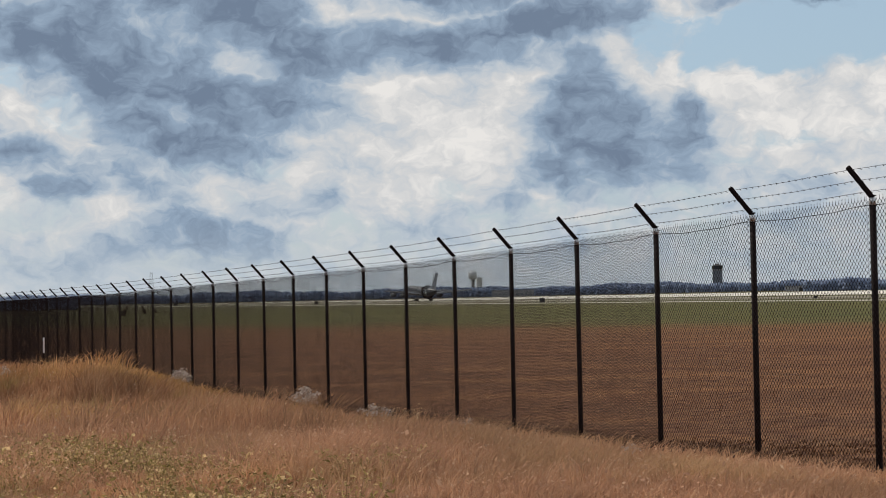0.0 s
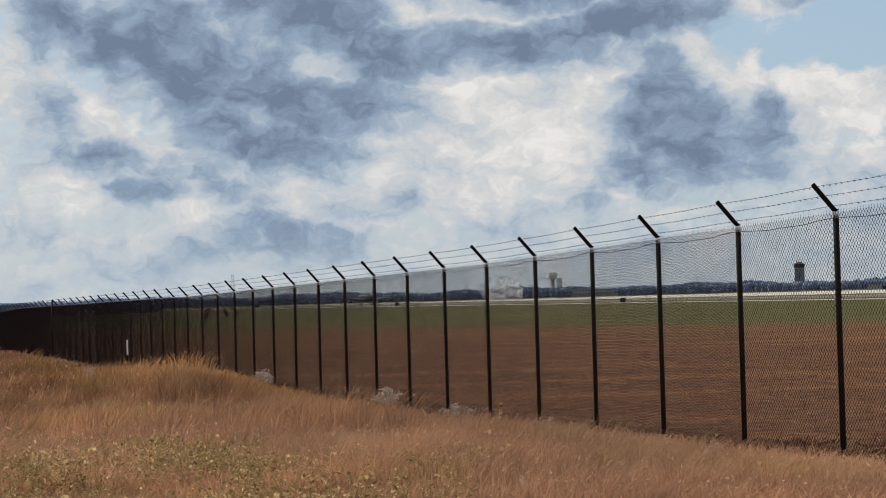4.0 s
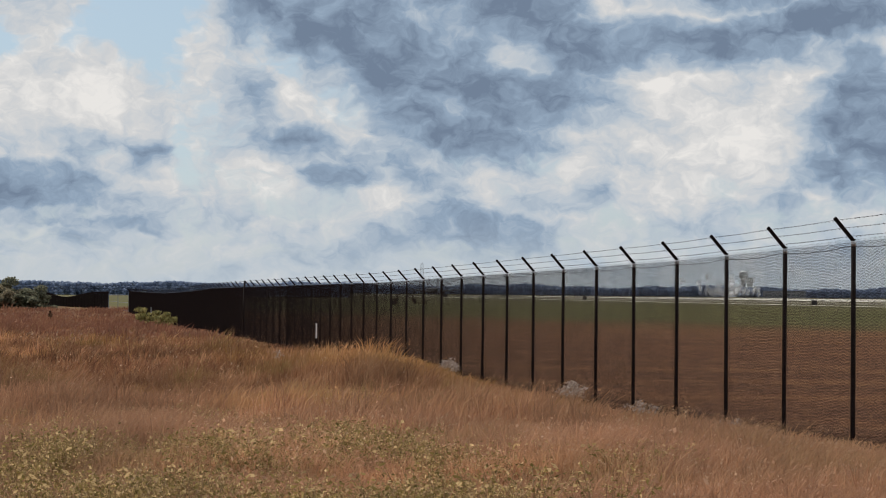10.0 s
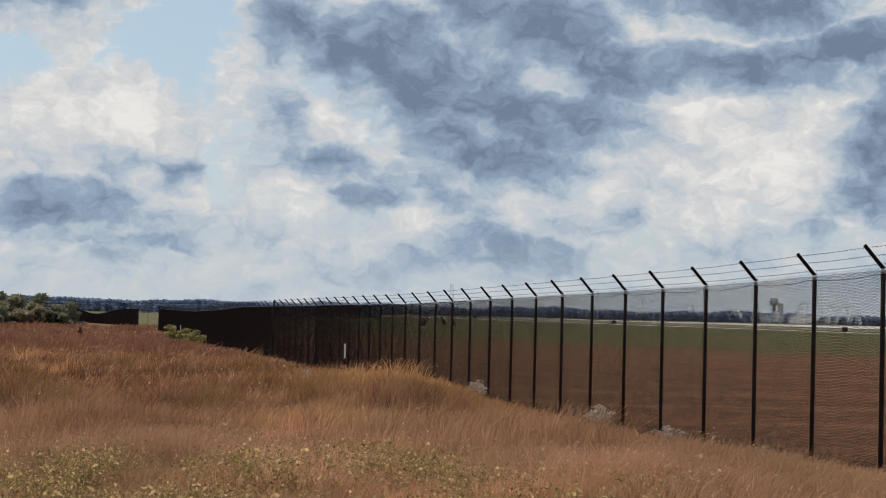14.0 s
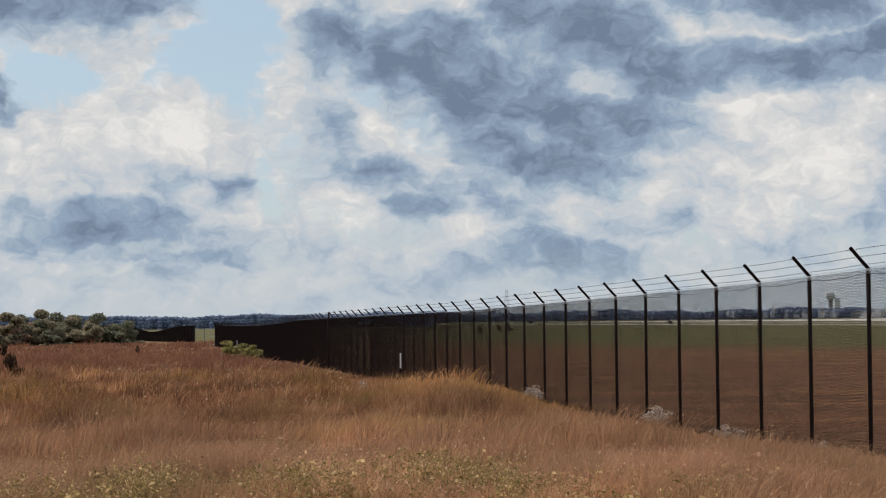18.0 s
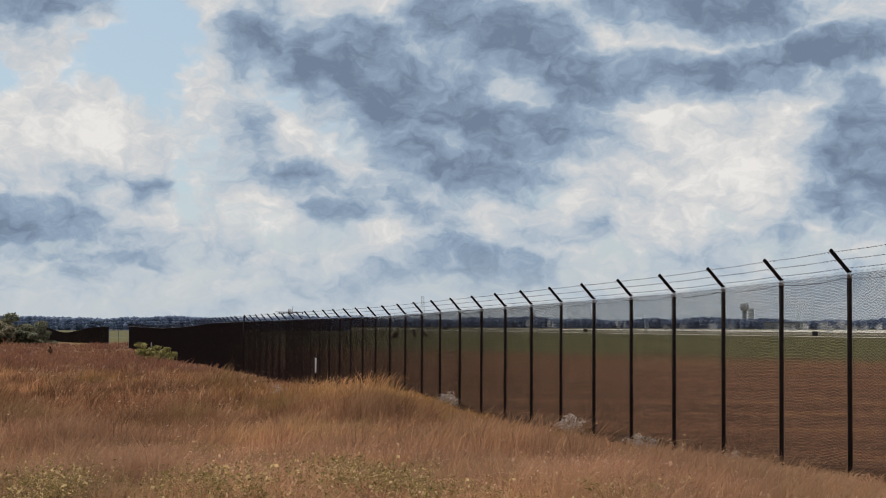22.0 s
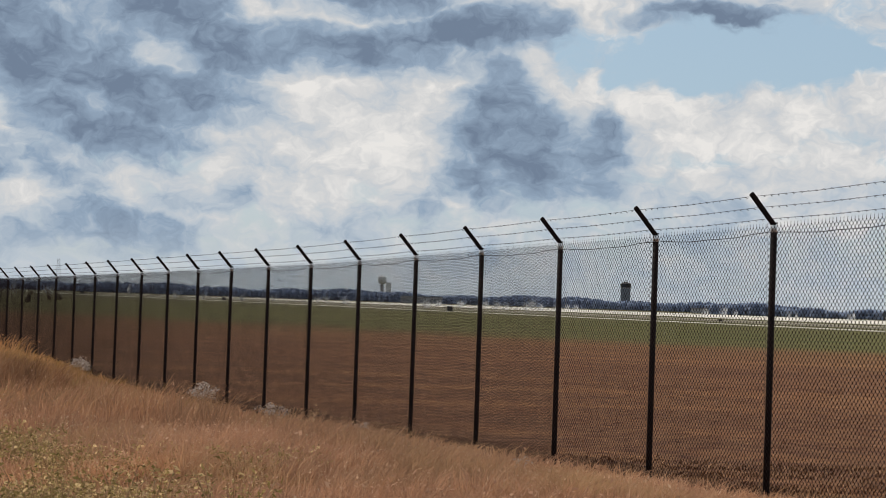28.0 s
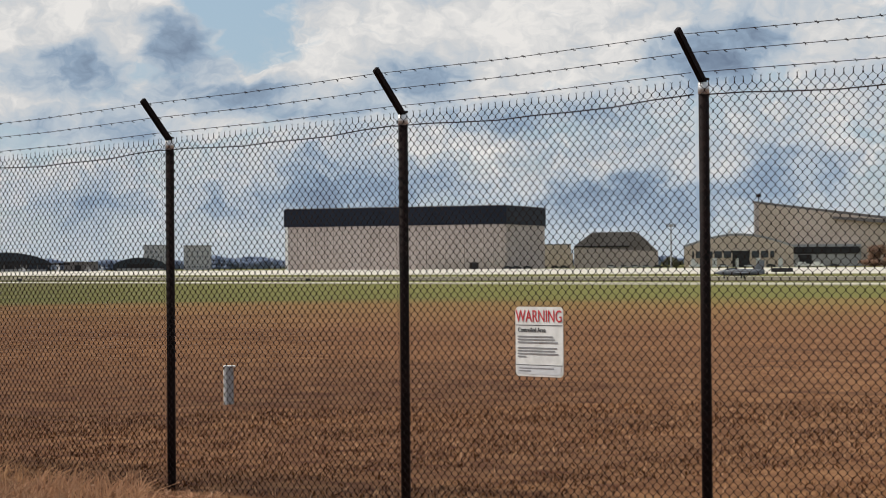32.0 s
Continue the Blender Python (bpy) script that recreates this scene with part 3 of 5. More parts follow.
def land(x, y):
    x, y = np.asarray(x, float), np.asarray(y, float)
    z = np.interp(y, LAND_Y, LAND_Z)
    off = x - fence_line(y)
    near = np.clip((-off - 1.0) / 4.0, 0, 1) * np.clip((260 - y) / 150, 0, 1)
    z = z + near * (0.10 * smooth_noise(x, y, 14.0, 3) + 0.05 * smooth_noise(x, y, 4.0, 4))
    # a low hummock beside the fence
    z = z + 0.5 * np.exp(-(((x + 2.4) / 2.0) ** 2 + ((y - 47.0) / 9.0) ** 2))
    return z


def fence_posts():
    px, py, h = [FENCE_X0], [FENCE_Y0], radians(-10.87)
    for k in range(1, 98):
        if k <= 22:
            h -= 0.000603 * STEP
            a = h
        else:
            a = radians(-12.35) if k <= 38 else radians(-11.95)
        px.append(px[-1] + STEP * math.sin(a))
        py.append(py[-1] + STEP * math.cos(a))
    for k in range(7):
        px.insert(0, px[0] - STEP * math.sin(radians(-10.6)))
        py.insert(0, py[0] - STEP * math.cos(radians(-10.6)))
    return px, py


FENCE_PX, FENCE_PY = fence_posts()


def make_ground():
    radii = np.concatenate([[0.0], np.geomspace(2.0, 4600.0, 170)])
    angles = np.linspace(-math.pi, math.pi, 361)[:-1]
    rr, aa = np.meshgrid(radii[1:], angles, indexing="ij")
    x, y = (rr * np.sin(aa)).ravel(), (rr * np.cos(aa)).ravel()
    z = land(x, y)
    verts = np.concatenate([[[0, 0, float(land(0, 0))]], np.stack([x, y, z], 1)])
    k, tris = len(angles), []
    idx = np.arange(k)
    nxt = (idx + 1) % k
    tris.append(np.stack([np.zeros(k, int), 1 + idx, 1 + nxt], 1))
    for r in range(len(radii) - 2):
        a, b, c, d = 1 + r * k + idx, 1 + r * k + nxt, 1 + (r + 1) * k + idx, 1 + (r + 1) * k + nxt
        tris += [np.stack([a, c, d], 1), np.stack([a, d, b], 1)]
    tris = np.concatenate(tris)[:, ::-1]
    data = tri_mesh("ground", verts, tris, M_GROUND)
    data.polygons.foreach_set("use_smooth", [True] * len(data.polygons))
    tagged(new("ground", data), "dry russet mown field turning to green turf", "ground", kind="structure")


make_ground()

# ---- runway and apron: strips that run beside the fence ----
RUN_AZ = radians(-11.5)
ALONG = Vector((math.sin(RUN_AZ), math.cos(RUN_AZ), 0))
ACROSS = Vector((math.cos(RUN_AZ), -math.sin(RUN_AZ), 0))


def on_field(across, along, z=-1.0):
    p = ACROSS * across + ALONG * along
    return Vector((p.x, p.y, z))


def strip(name, mat, a0, a1, s0, s1, thick, label, category):
    ob = thing(name, label, category, Matrix.Translation(on_field(0, 0)) @ pose(0, 0, 0, 0, 0, 11.5), kind="structure")
    count = max(1, int((s1 - s0) / 60))
    w = (s1 - s0) / count
    bm = bmesh.new()
    box(bm, (a0 + a1) / 2, w / 2, thick / 2 - 0.2, a1 - a0, w - 0.03, thick + 0.4)
    data = bpy.data.meshes.new(name + "_slab")
    bm.to_mesh(data)
    bm.free()
    data.materials.append(mat)
    for k in range(count):
        child("slab", data, ob, "", pose(0, s0 + k * w, 0))
    return ob


strip("pavement", M_CONC, 202, 211, -400, 4200, 0.05, "pale concrete strip along the runway edge", "pavement")
strip("road", M_ASPH, 240, 296, -400, 4200, 0.04, "worn grey asphalt runway", "runway")
strip("pavement", M_CONC_OLD, 300, 309, -400, 4200, 0.05, "pale concrete strip beyond the runway", "pavement")
strip("pavement", M_CONC, 385, 800, -300, 1900, 0.05, "bright concrete parking apron before the hangars", "apron")


# ---- fence ----
def chain_link(width, height, cell, drop, wire, hooks=True):
    """Zigzag wires hooked into one another, with twisted ends along the top; without hooks the bars are plainer, for the distance."""
    count, rows = int(round(2 * width / cell)), int(round(height / drop))
    half = width / count
    if hooks:
        # each crossing is a short upright hook, which makes the meshes six-sided
        k = np.repeat(np.arange(rows + 1), 2)
        zz = k * (height / rows) + np.tile((-0.13, 0.13), rows + 1) * (height / rows)
    else:
        k = np.arange(rows + 1)
        zz = k * (height / rows)
    ang = np.array([0.3, 2.4, 4.5])
    rings = len(k)
    shake = np.random.RandomState(2)
    verts, tris = [], []
    for w in range(count):
        out = np.where((k + w) % 2 == 0, 0.0, half)
        xx = w * half + out + np.where(out > 0, wire * 0.35, -wire * 0.35)
        depth = np.where(out > 0, wire * 0.7, -wire * 0.7)
        ring = np.stack([xx[:, None] + wire * np.cos(ang), depth[:, None] + wire * np.sin(ang) + 0 * xx[:, None], np.repeat(zz[:, None], 3, 1) + shake.uniform(-1, 1) * drop * (0.05 if hooks else 0.3)], 2)
        base = w * rings * 3
        verts.append(ring.reshape(-1, 3))
        a = base + np.arange(rings - 1) * 3
        for s in range(2):
            t = s + 1
            tris += [np.stack([a + s, a + t, a + 3 + t], 1), np.stack([a + s, a + 3 + t, a + 3 + s], 1)]
    verts, tris = np.concatenate(verts), np.concatenate(tris)
    tips, tip_tris = [], []
    for w in range(0, count, 2):
        x = w * half + (0 if rows % 2 == 0 else half)
        n0 = len(verts) + len(tips)
        for dx, dz in ((-wire, -0.004), (wire, -0.004), (wire, 0.022), (-wire, 0.022), (-0.011, 0.036), (0.011, 0.034)):
            tips.append((x + dx, 0.0, height + dz))
        tip_tris += [(n0, n0 + 1, n0 + 2), (n0, n0 + 2, n0 + 3), (n0 + 3, n0 + 2, n0 + 4), (n0 + 2, n0 + 5, n0 + 3)]
    return np.concatenate([verts, np.array(tips)]), np.concatenate([tris, np.array(tip_tris)])


ARM_OUT, ARM_UP = 0.243, 0.275


def barbed(length):
    verts, faces = tube([(0, 0, 0), (length / 2, 0, -0.012), (length, 0, 0)], [0.0023] * 3, 3, False)
    for k in range(int(length / 0.125)):
        x = (k + 0.5) * 0.125
        for a in (0.6, 2.2):
            d = Vector((0.008, math.cos(a) * 0.011, math.sin(a) * 0.011))
            v, f = tube([Vector((x, 0, -0.01)) - d, Vector((x, 0, -0.01)) + d], [0.0019, 0.0019], 3, False)
            n0 = len(verts)
            verts += v
            faces += [tuple(i + n0 for i in q) for q in f]
    return verts, faces


def make_fence():
    fence = thing("security_fence", "tall dark chain-link fence with barbed wire arms along the field", "fence")
    H = 2.455
    post = mesh_data("post", *tube([(0, 0, -0.3), (0, 0, H - 0.05)], [0.03, 0.03], 10), M_POST, True)
    clamp = mesh_data("clamp", *tube([(0, 0, H - 0.05), (0, 0, H + 0.015)], [0.032, 0.032], 8), M_ALU, True)
    bm = bmesh.new()
    box(bm, 0, 0, 0.18, 0.045, 0.03, 0.375, 0.006)
    bmesh.ops.transform(bm, matrix=Matrix.Translation((0, 0, H + 0.015)) @ Matrix.Rotation(radians(-41.5), 4, "Y"), verts=bm.verts)
    box(bm, 0, 0, H + 0.034, 0.05, 0.04, 0.012)
    arm = bpy.data.meshes.new("arm")
    bm.to_mesh(arm)
    bm.free()
    arm.materials.append(M_POST)
    panels = []
    for cell, drop, wire, hooks in ((0.057, 0.0295, 0.0027, True), (0.036, 0.0187, 0.0024, False), (0.06, 0.031, 0.0040, False), (0.1, 0.052, 0.0056, False)):
        v, t = chain_link(STEP, H, cell, drop, wire, hooks)
        panels.append(tri_mesh("chain_link", v, t, M_WIRE))
    strand = mesh_data("barbed_wire", *barbed(STEP), M_WIRE)
    pts = [(s * STEP / 8, 0, 0.005 * math.sin(s * 2.1) - 0.03 * math.sin(math.pi * s / 8)) for s in range(9)]
    tension = mesh_data("tension_wire", *tube(pts, [0.0035] * 9, 4, False), M_WIRE)
    tall = mesh_data("corner_post", *tube([(0, 0, -0.3), (0, 0, H + 0.27)], [0.045, 0.045], 10), M_POST, True)
    count = len(FENCE_PX)
    base = np.interp(FENCE_PY, LAND_Y, LAND_Z)
    for k in range(count):
        x, y, z = FENCE_PX[k], FENCE_PY[k], float(base[k])
        j = min(k, count - 2)
        dx, dy, dz = FENCE_PX[j + 1] - FENCE_PX[j], FENCE_PY[j + 1] - FENCE_PY[j], float(base[j + 1] - base[j])
        turn = math.degrees(math.atan2(dy, dx))
        lean = random.Random(k).uniform(-0.1, 0.1)
        m = pose(x, y, z, lean, lean * 0.6, turn - 90)
        if k - 7 == 38:
            child("post", tall, fence, "thicker and taller corner post", m)
        else:
            p = child("post", post, fence, "", m)
            child("arm", arm, p)
            child("clamp", clamp, p, "bright aluminium clamp")
        if k == count - 1:
            break
        i = k - 7
        slope = -math.degrees(math.asin(dz / STEP))
        run = pose(x, y, z, 0, slope, turn)
        child("chain_link", panels[0 if i <= 5 else 1 if i <= 12 else 2 if i <= 30 else 3], fence, "", run @ pose(0, 0.034, 0))
        child("tension_wire", tension, fence, "", run @ pose(0, 0.03, H - 0.05))
        for s in range(3):
            w = (0.2, 0.56, 0.9)[s]
            child("barbed_wire", strand, fence, "", run @ pose(0, ARM_OUT * w, H + 0.015 + ARM_UP * w))
    return fence


make_fence()


def bars(parent, rows, z0, left, width, high):
    for k, (row, length) in enumerate(rows):
        boxed("print_line", M_PRINT, parent, left + width * length / 2, -0.0045, z0 - row, width * length, 0.002, high)


def make_sign():
    k = 7
    x0, y0, x1, y1 = FENCE_PX[k], FENCE_PY[k], FENCE_PX[k + 1], FENCE_PY[k + 1]
    turn = math.degrees(math.atan2(y1 - y0, x1 - x0)) + 180
    f = 0.50
    sign = thing("warning_sign", "white warning sign with red heading wired to the fence", "sign", pose(x0 + (x1 - x0) * f, y0 + (y1 - y0) * f, 1.141, 0, 0, turn) @ pose(0, -0.055, 0))
    w, h = 0.365, 0.41
    r, rim = 0.028, []
    for cx, cz, a0 in ((1, 1, 0), (-1, 1, 90), (-1, -1, 180), (1, -1, 270)):
        for s in range(6):
            a = radians(a0 + 18 * s)
            rim.append((cx * (w / 2 - r) + r * math.cos(a), cz * (h / 2 - r) + r * math.sin(a)))
    child("panel", mesh_data("panel", *extrude(rim, 0.005), M_WHITE), sign, "", pose(0, -0.0025, 0))

    def text(body, size, z, mat, name, center=True, squeeze=1.0):
        cu = bpy.data.curves.new(name, "FONT")
        cu.body, cu.size, cu.extrude = body, size, 0.001
        cu.align_x, cu.align_y = ("CENTER" if center else "LEFT"), "CENTER"
        tmp = bpy.data.objects.new(name, cu)
        scene.collection.objects.link(tmp)
        data = bpy.data.meshes.new_from_object(tmp.evaluated_get(bpy.context.evaluated_depsgraph_get()))
        bpy.data.objects.remove(tmp)
        data.materials.clear()
        data.materials.append(mat)
        ob = child(name, data, sign, "", pose(0 if center else -w / 2 + 0.02, -0.0045, z, 90))
        ob.scale = (squeeze, 1, 1)

    text("WARNING", 0.100, h / 2 - 0.058, M_RED, "heading", squeeze=0.735)
    boxed("rule", M_INK, sign, 0, -0.0035, h / 2 - 0.108, w - 0.008, 0.002, 0.0035)
    text("Controlled Area", 0.038, h / 2 - 0.137, M_INK, "subheading", False, 0.84)
    bars(sign, [(0.035, 0.85), (0.052, 0.9), (0.069, 0.97), (0.102, 0.95), (0.119, 0.9), (0.136, 0.98), (0.153, 0.2)], h / 2 - 0.14, -w / 2 + 0.02, w - 0.05, 0.0075)
    boxed("rule", M_INK, sign, 0, -0.0035, -h / 2 + 0.068, w - 0.008, 0.002, 0.003)
    boxed("foot_panel", M_FOOT, sign, 0, -0.0035, -h / 2 + 0.037, w - 0.03, 0.0016, 0.05, label="pale grey foot strip")
    bars(sign, [(0.0, 0.9), (0.016, 0.3)], -h / 2 + 0.048, -w / 2 + 0.03, w - 0.07, 0.0075)


make_sign()


def make_markers():
    p = thing("marker_box", "weathered white metal marker box standing in the field, sunlit faces painted whiter", "marker", pose(12.96, 22.3, float(land(12.96, 22.3)), 0, 0, -26))
    # grey front, white left side and top: the sunlight is put into the paint
    boxed("casing", M_GREYW, p, 0, 0, 0.23, 0.10, 0.11, 0.50, 0.008)
    boxed("side_plate", M_WHITE, p, -0.058, 0, 0.235, 0.03, 0.13, 0.49)
    boxed("cap", M_WHITE, p, 0, 0, 0.49, 0.15, 0.14, 0.02, 0.005)
    for f, k, high in ((0.5, 26, 0.5), (0.5, 72, 0.6)):
        x, y = FENCE_PX[k + 7], FENCE_PY[k + 7]
        m = thing("white_marker_post", "slim white marker post beside the fence", "marker", pose(x - 0.5, y + 0.6, float(land(x, y))), "marker posts")
        boxed("stake", M_WHITE, m, 0, 0, 0.62 + high / 2, 0.052, 0.03, high, 0.006)
        boxed("stem", M_POST, m, 0, 0, 0.3, 0.05, 0.03, 0.64)


make_markers()


# ---- far buildings ----
def at(az, dist, z=0.0):
    return Vector((dist * math.sin(radians(az)), dist * math.cos(radians(az)), z))


def at_east(az, dist, z=0.0):
    """The hangar side of the airfield."""
    return at(az - 0.23, dist, z)


def high(el, dist):
    return 1.6 + dist * math.tan(radians(el))


def facing(a, b):
    return math.degrees(math.atan2(b.y - a.y, b.x - a.x))


def make_hangar():
    a, b = at_east(31.74, 1130), at_east(38.13, 1078)
    w = (b - a).length
    ob = thing("aircraft_hangar", "huge beige flat-roofed hangar with navy band", "hangar", pose(a.x, a.y, -1.2, 0, 0, facing(a, b)))
    top, low, deep = high(1.66, 1104) + 1.2, high(1.135, 1104) + 1.2, 66.0
    boxed("wall", M_CLAD, ob, w / 2, deep / 2, low / 2, w, deep, low)
    boxed("band", M_BAND, ob, w / 2, deep / 2, (low + top) / 2, w + 1.0, deep + 1.0, top - low)
    boxed("roof", M_ROOF, ob, w / 2, deep / 2, top + 0.2, w, deep, 0.4)
    data = bpy.data.meshes.new("rib")
    bm = box(bmesh.new(), 0, -0.15, low / 2, 0.5, 0.3, low - 0.2)
    bm.to_mesh(data)
    bm.free()
    data.materials.append(M_CLAD)
    for k in range(24):
        child("rib", data, ob, "", pose(2 + k * (w - 4) / 23, 0, 0))
    boxed("door", M_DARK, ob, w * 0.86, -0.2, 2.0, 5, 0.5, 4.0)
    boxed("corner_trim", M_WHITE, ob, 1.2, -0.25, low / 2, 1.6, 0.5, low)
    for k in range(5):
        boxed("roof_vent", M_GREYW, ob, w * (0.07 + 0.21 * k), 6, top + 1.0, 0.8, 0.8, 1.8)


def make_dome_hangar():
    a, b = at_east(40.09, 1250), at_east(42.51, 1250)
    w = (b - a).length
    ob = thing("aircraft_hangar", "older tan hangar with dark barrel roof", "hangar", pose(a.x, a.y, -1.2, 0, 0, facing(a, b)))
    eave, ridge = 14.0, 22.5
    part_data = mesh_data("wall", *extrude([(0, 0), (w, 0), (w, eave - 4), (0, eave - 0.5)], 40), M_CLAD)
    child("wall", part_data, ob)
    roof = [(0.0, eave - 0.5), (w, eave - 4), (w * 0.93, eave - 0.5), (w * 0.84, ridge - 4), (w * 0.73, ridge), (w * 0.22, ridge), (w * 0.12, ridge - 4)]
    child("roof", mesh_data("roof", *extrude(roof, 40), M_ROOF), ob, "dark barrel roof")
    boxed("eave", M_DARK, ob, w * 0.33, -0.4, eave - 0.5, w * 0.66, 0.8, 0.7)
    boxed("annex", M_TAN, ob, -8, 10, 4.6, 14, 20, 9.2)
    boxed("door", M_CLAD, ob, w * 0.45, -0.4, 5.5, w * 0.5, 0.6, 11)


def make_big_hall():
    a, b = at_east(45.25, 1180), at_east(49.5, 1180)
    w = (b - a).length
    ob = thing("maintenance_hall", "tall beige hall with long sloping roof", "hangar", pose(a.x, a.y, -1.2, 0, 0, facing(a, b)))
    h0, h1 = high(1.69, 1180) + 1.2, high(1.12, 1180) + 1.2
    child("wall", mesh_data("wall", *extrude([(0, 0), (w, 0), (w, h1), (0, h0)], 60), M_TAN), ob)
    child("roof", mesh_data("roof", *extrude([(-0.6, h0), (w, h1), (w, h1 + 1.6), (-0.6, h0 + 1.4)], 62), M_ROOF), ob, "dark roof edge")
    child("lower_roof", mesh_data("lower_roof", *extrude([(w * 0.52, h0 * 0.74), (w, h0 * 0.64), (w, h0 * 0.70), (w * 0.52, h0 * 0.78)], -3), M_ROOF), ob)
    boxed("corner_post", M_CLAD, ob, 1.5, -0.4, h0 / 2, 2.5, 0.8, h0)
    boxed("annex", M_GREYW, ob, w * 0.45, -10, 6.5, w * 0.5, 18, 13)
    boxed("annex_band", M_DARK, ob, w * 0.45, -19.2, 9.5, w * 0.48, 0.5, 4)
    boxed("door", M_DARK, ob, w * 0.34, -19.3, 3.5, 7, 0.6, 7)
    boxed("aerial", M_POST, ob, 2.5, 3, h0 + 3.0, 0.5, 0.5, 5)
    boxed("aerial_head", M_POST, ob, 2.5, 3, h0 + 4.6, 3.0, 1.2, 1.8)


def make_arched_hall():
    a, b = at_east(43.25, 1090), at_east(46.35, 1090)
    w = (b - a).length
    ob = thing("arched_hall", "tan arched hall with glazed front", "hangar", pose(a.x, a.y, -1.2, 0, 0, facing(a, b)))
    eave, ridge = 9.5, 17.5
    arc = [(w * k / 16, eave + (ridge - eave) * math.sin(math.pi * (0.06 + 0.88 * k / 16))) for k in range(17)]
    child("wall", mesh_data("wall", *extrude([(0, 0), (w, 0)] + arc[::-1], 45), M_TAN), ob)
    roof = [(x, z + 0.1) for x, z in arc] + [(x, z + 1.2) for x, z in arc[::-1]]
    child("roof", mesh_data("roof", *extrude(roof, 45), M_GREYW), ob, "pale grey arched roof")
    boxed("window_band", M_GLASS, ob, w * 0.45, -0.3, 7.2, w * 0.75, 0.6, 3.6)
    for k in range(9):
        boxed("mullion", M_TAN, ob, w * (0.1 + 0.085 * k), -0.6, 7.2, 1.0, 0.6, 3.8)
    boxed("door", M_DARK, ob, w * 0.52, -0.8, 4.6, 9, 0.8, 9.2)
    for k in range(5):
        boxed("pier", M_WHITE, ob, w * (0.08 + 0.2 * k), -0.7, 2.6, 2.4, 1.0, 5.2)
    boxed("stack", M_WHITE, ob, w * 0.42, 2, ridge - 0.5, 1.8, 1.8, 7)


def make_blocks():
    for a0, a1, el in ((27.70, 28.42, 0.60), (28.83, 29.62, 0.585)):
        a, b = at_east(a0, 1500), at_east(a1, 1500)
        w, h = (b - a).length, high(el, 1500) + 1.2
        ob = thing("office_block", "grey flat-roofed office block", "building", pose(a.x, a.y, -1.2, 0, 0, facing(a, b)), "office blocks")
        boxed("wall", M_PALE, ob, w / 2, 8, h / 2, w, 16, h)
        boxed("roof", M_ROOF, ob, w / 2, 8, h + 0.3, w + 0.8, 16.8, 0.6)
        for r in range(4):
            for c in range(5):
                boxed("window", M_TOWER, ob, w * (0.14 + 0.18 * c), -0.1, 2.6 + r * 3.8, 1.2, 0.3, 1.2)
    for a0, a1, el, mat in ((25.45, 26.4, 0.14, M_ROOF), (39.2, 40.0, 0.55, M_TAN), (46.4, 47.4, 0.38, M_GREYW)):
        a, b = at_east(a0, 1380), at_east(a1, 1380)
        w, h = (b - a).length, high(el, 1380) + 1.2
        ob = thing("low_building", "low flat service building by the apron", "building", pose(a.x, a.y, -1.2, 0, 0, facing(a, b)), "service buildings")
        boxed("wall", mat, ob, w / 2, 6, h / 2, w, 12, h)
        boxed("roof", M_ROOF, ob, w / 2, 6, h + 0.2, w + 0.8, 12.8, 0.5)
        boxed("door", M_DARK, ob, w * 0.4, -0.2, 2.2, 4, 0.4, 4.4)


def make_control_tower():
    d = 3420
    p = at(15.01, d)
    ob = thing("control_tower", "grey concrete control tower with dark glass cab", "tower", pose(p.x, p.y, -1.2, 0, 0, -15))
    top = high(0.77, d) + 1.2
    ob.scale = (1.14, 1.14, 1.0)
    boxed("shaft", M_TOWER, ob, 0, 0, top * 0.39, 14.5, 14.5, top * 0.78, 0.6)
    bm = bmesh.new()
    bmesh.ops.create_cone(bm, cap_ends=True, segments=8, radius1=7.4, radius2=8.6, depth=top * 0.14, matrix=Matrix.Translation((0, 0, top * 0.85)))
    part("cab", bm, M_GLASS, ob, "dark glazed cab")
    boxed("gallery", M_GREYW, ob, 0, 0, top * 0.775, 16.5, 16.5, 1.2)
    boxed("roof", M_ROOF, ob, 0, 0, top * 0.935, 13.0, 13.0, 1.6)
    boxed("equipment_house", M_ROOF, ob, 0, 0, top * 0.97, 7, 7, 2.4)
    for k in range(3):
        boxed("aerial", M_POST, ob, -3 + 3 * k, 0, top * 1.03, 0.35, 0.35, 5)
    for k in range(3):
        boxed("shaft_window", M_GLASS, ob, 0, -7.3, 8 + 8 * k, 2.4, 0.3, 3)


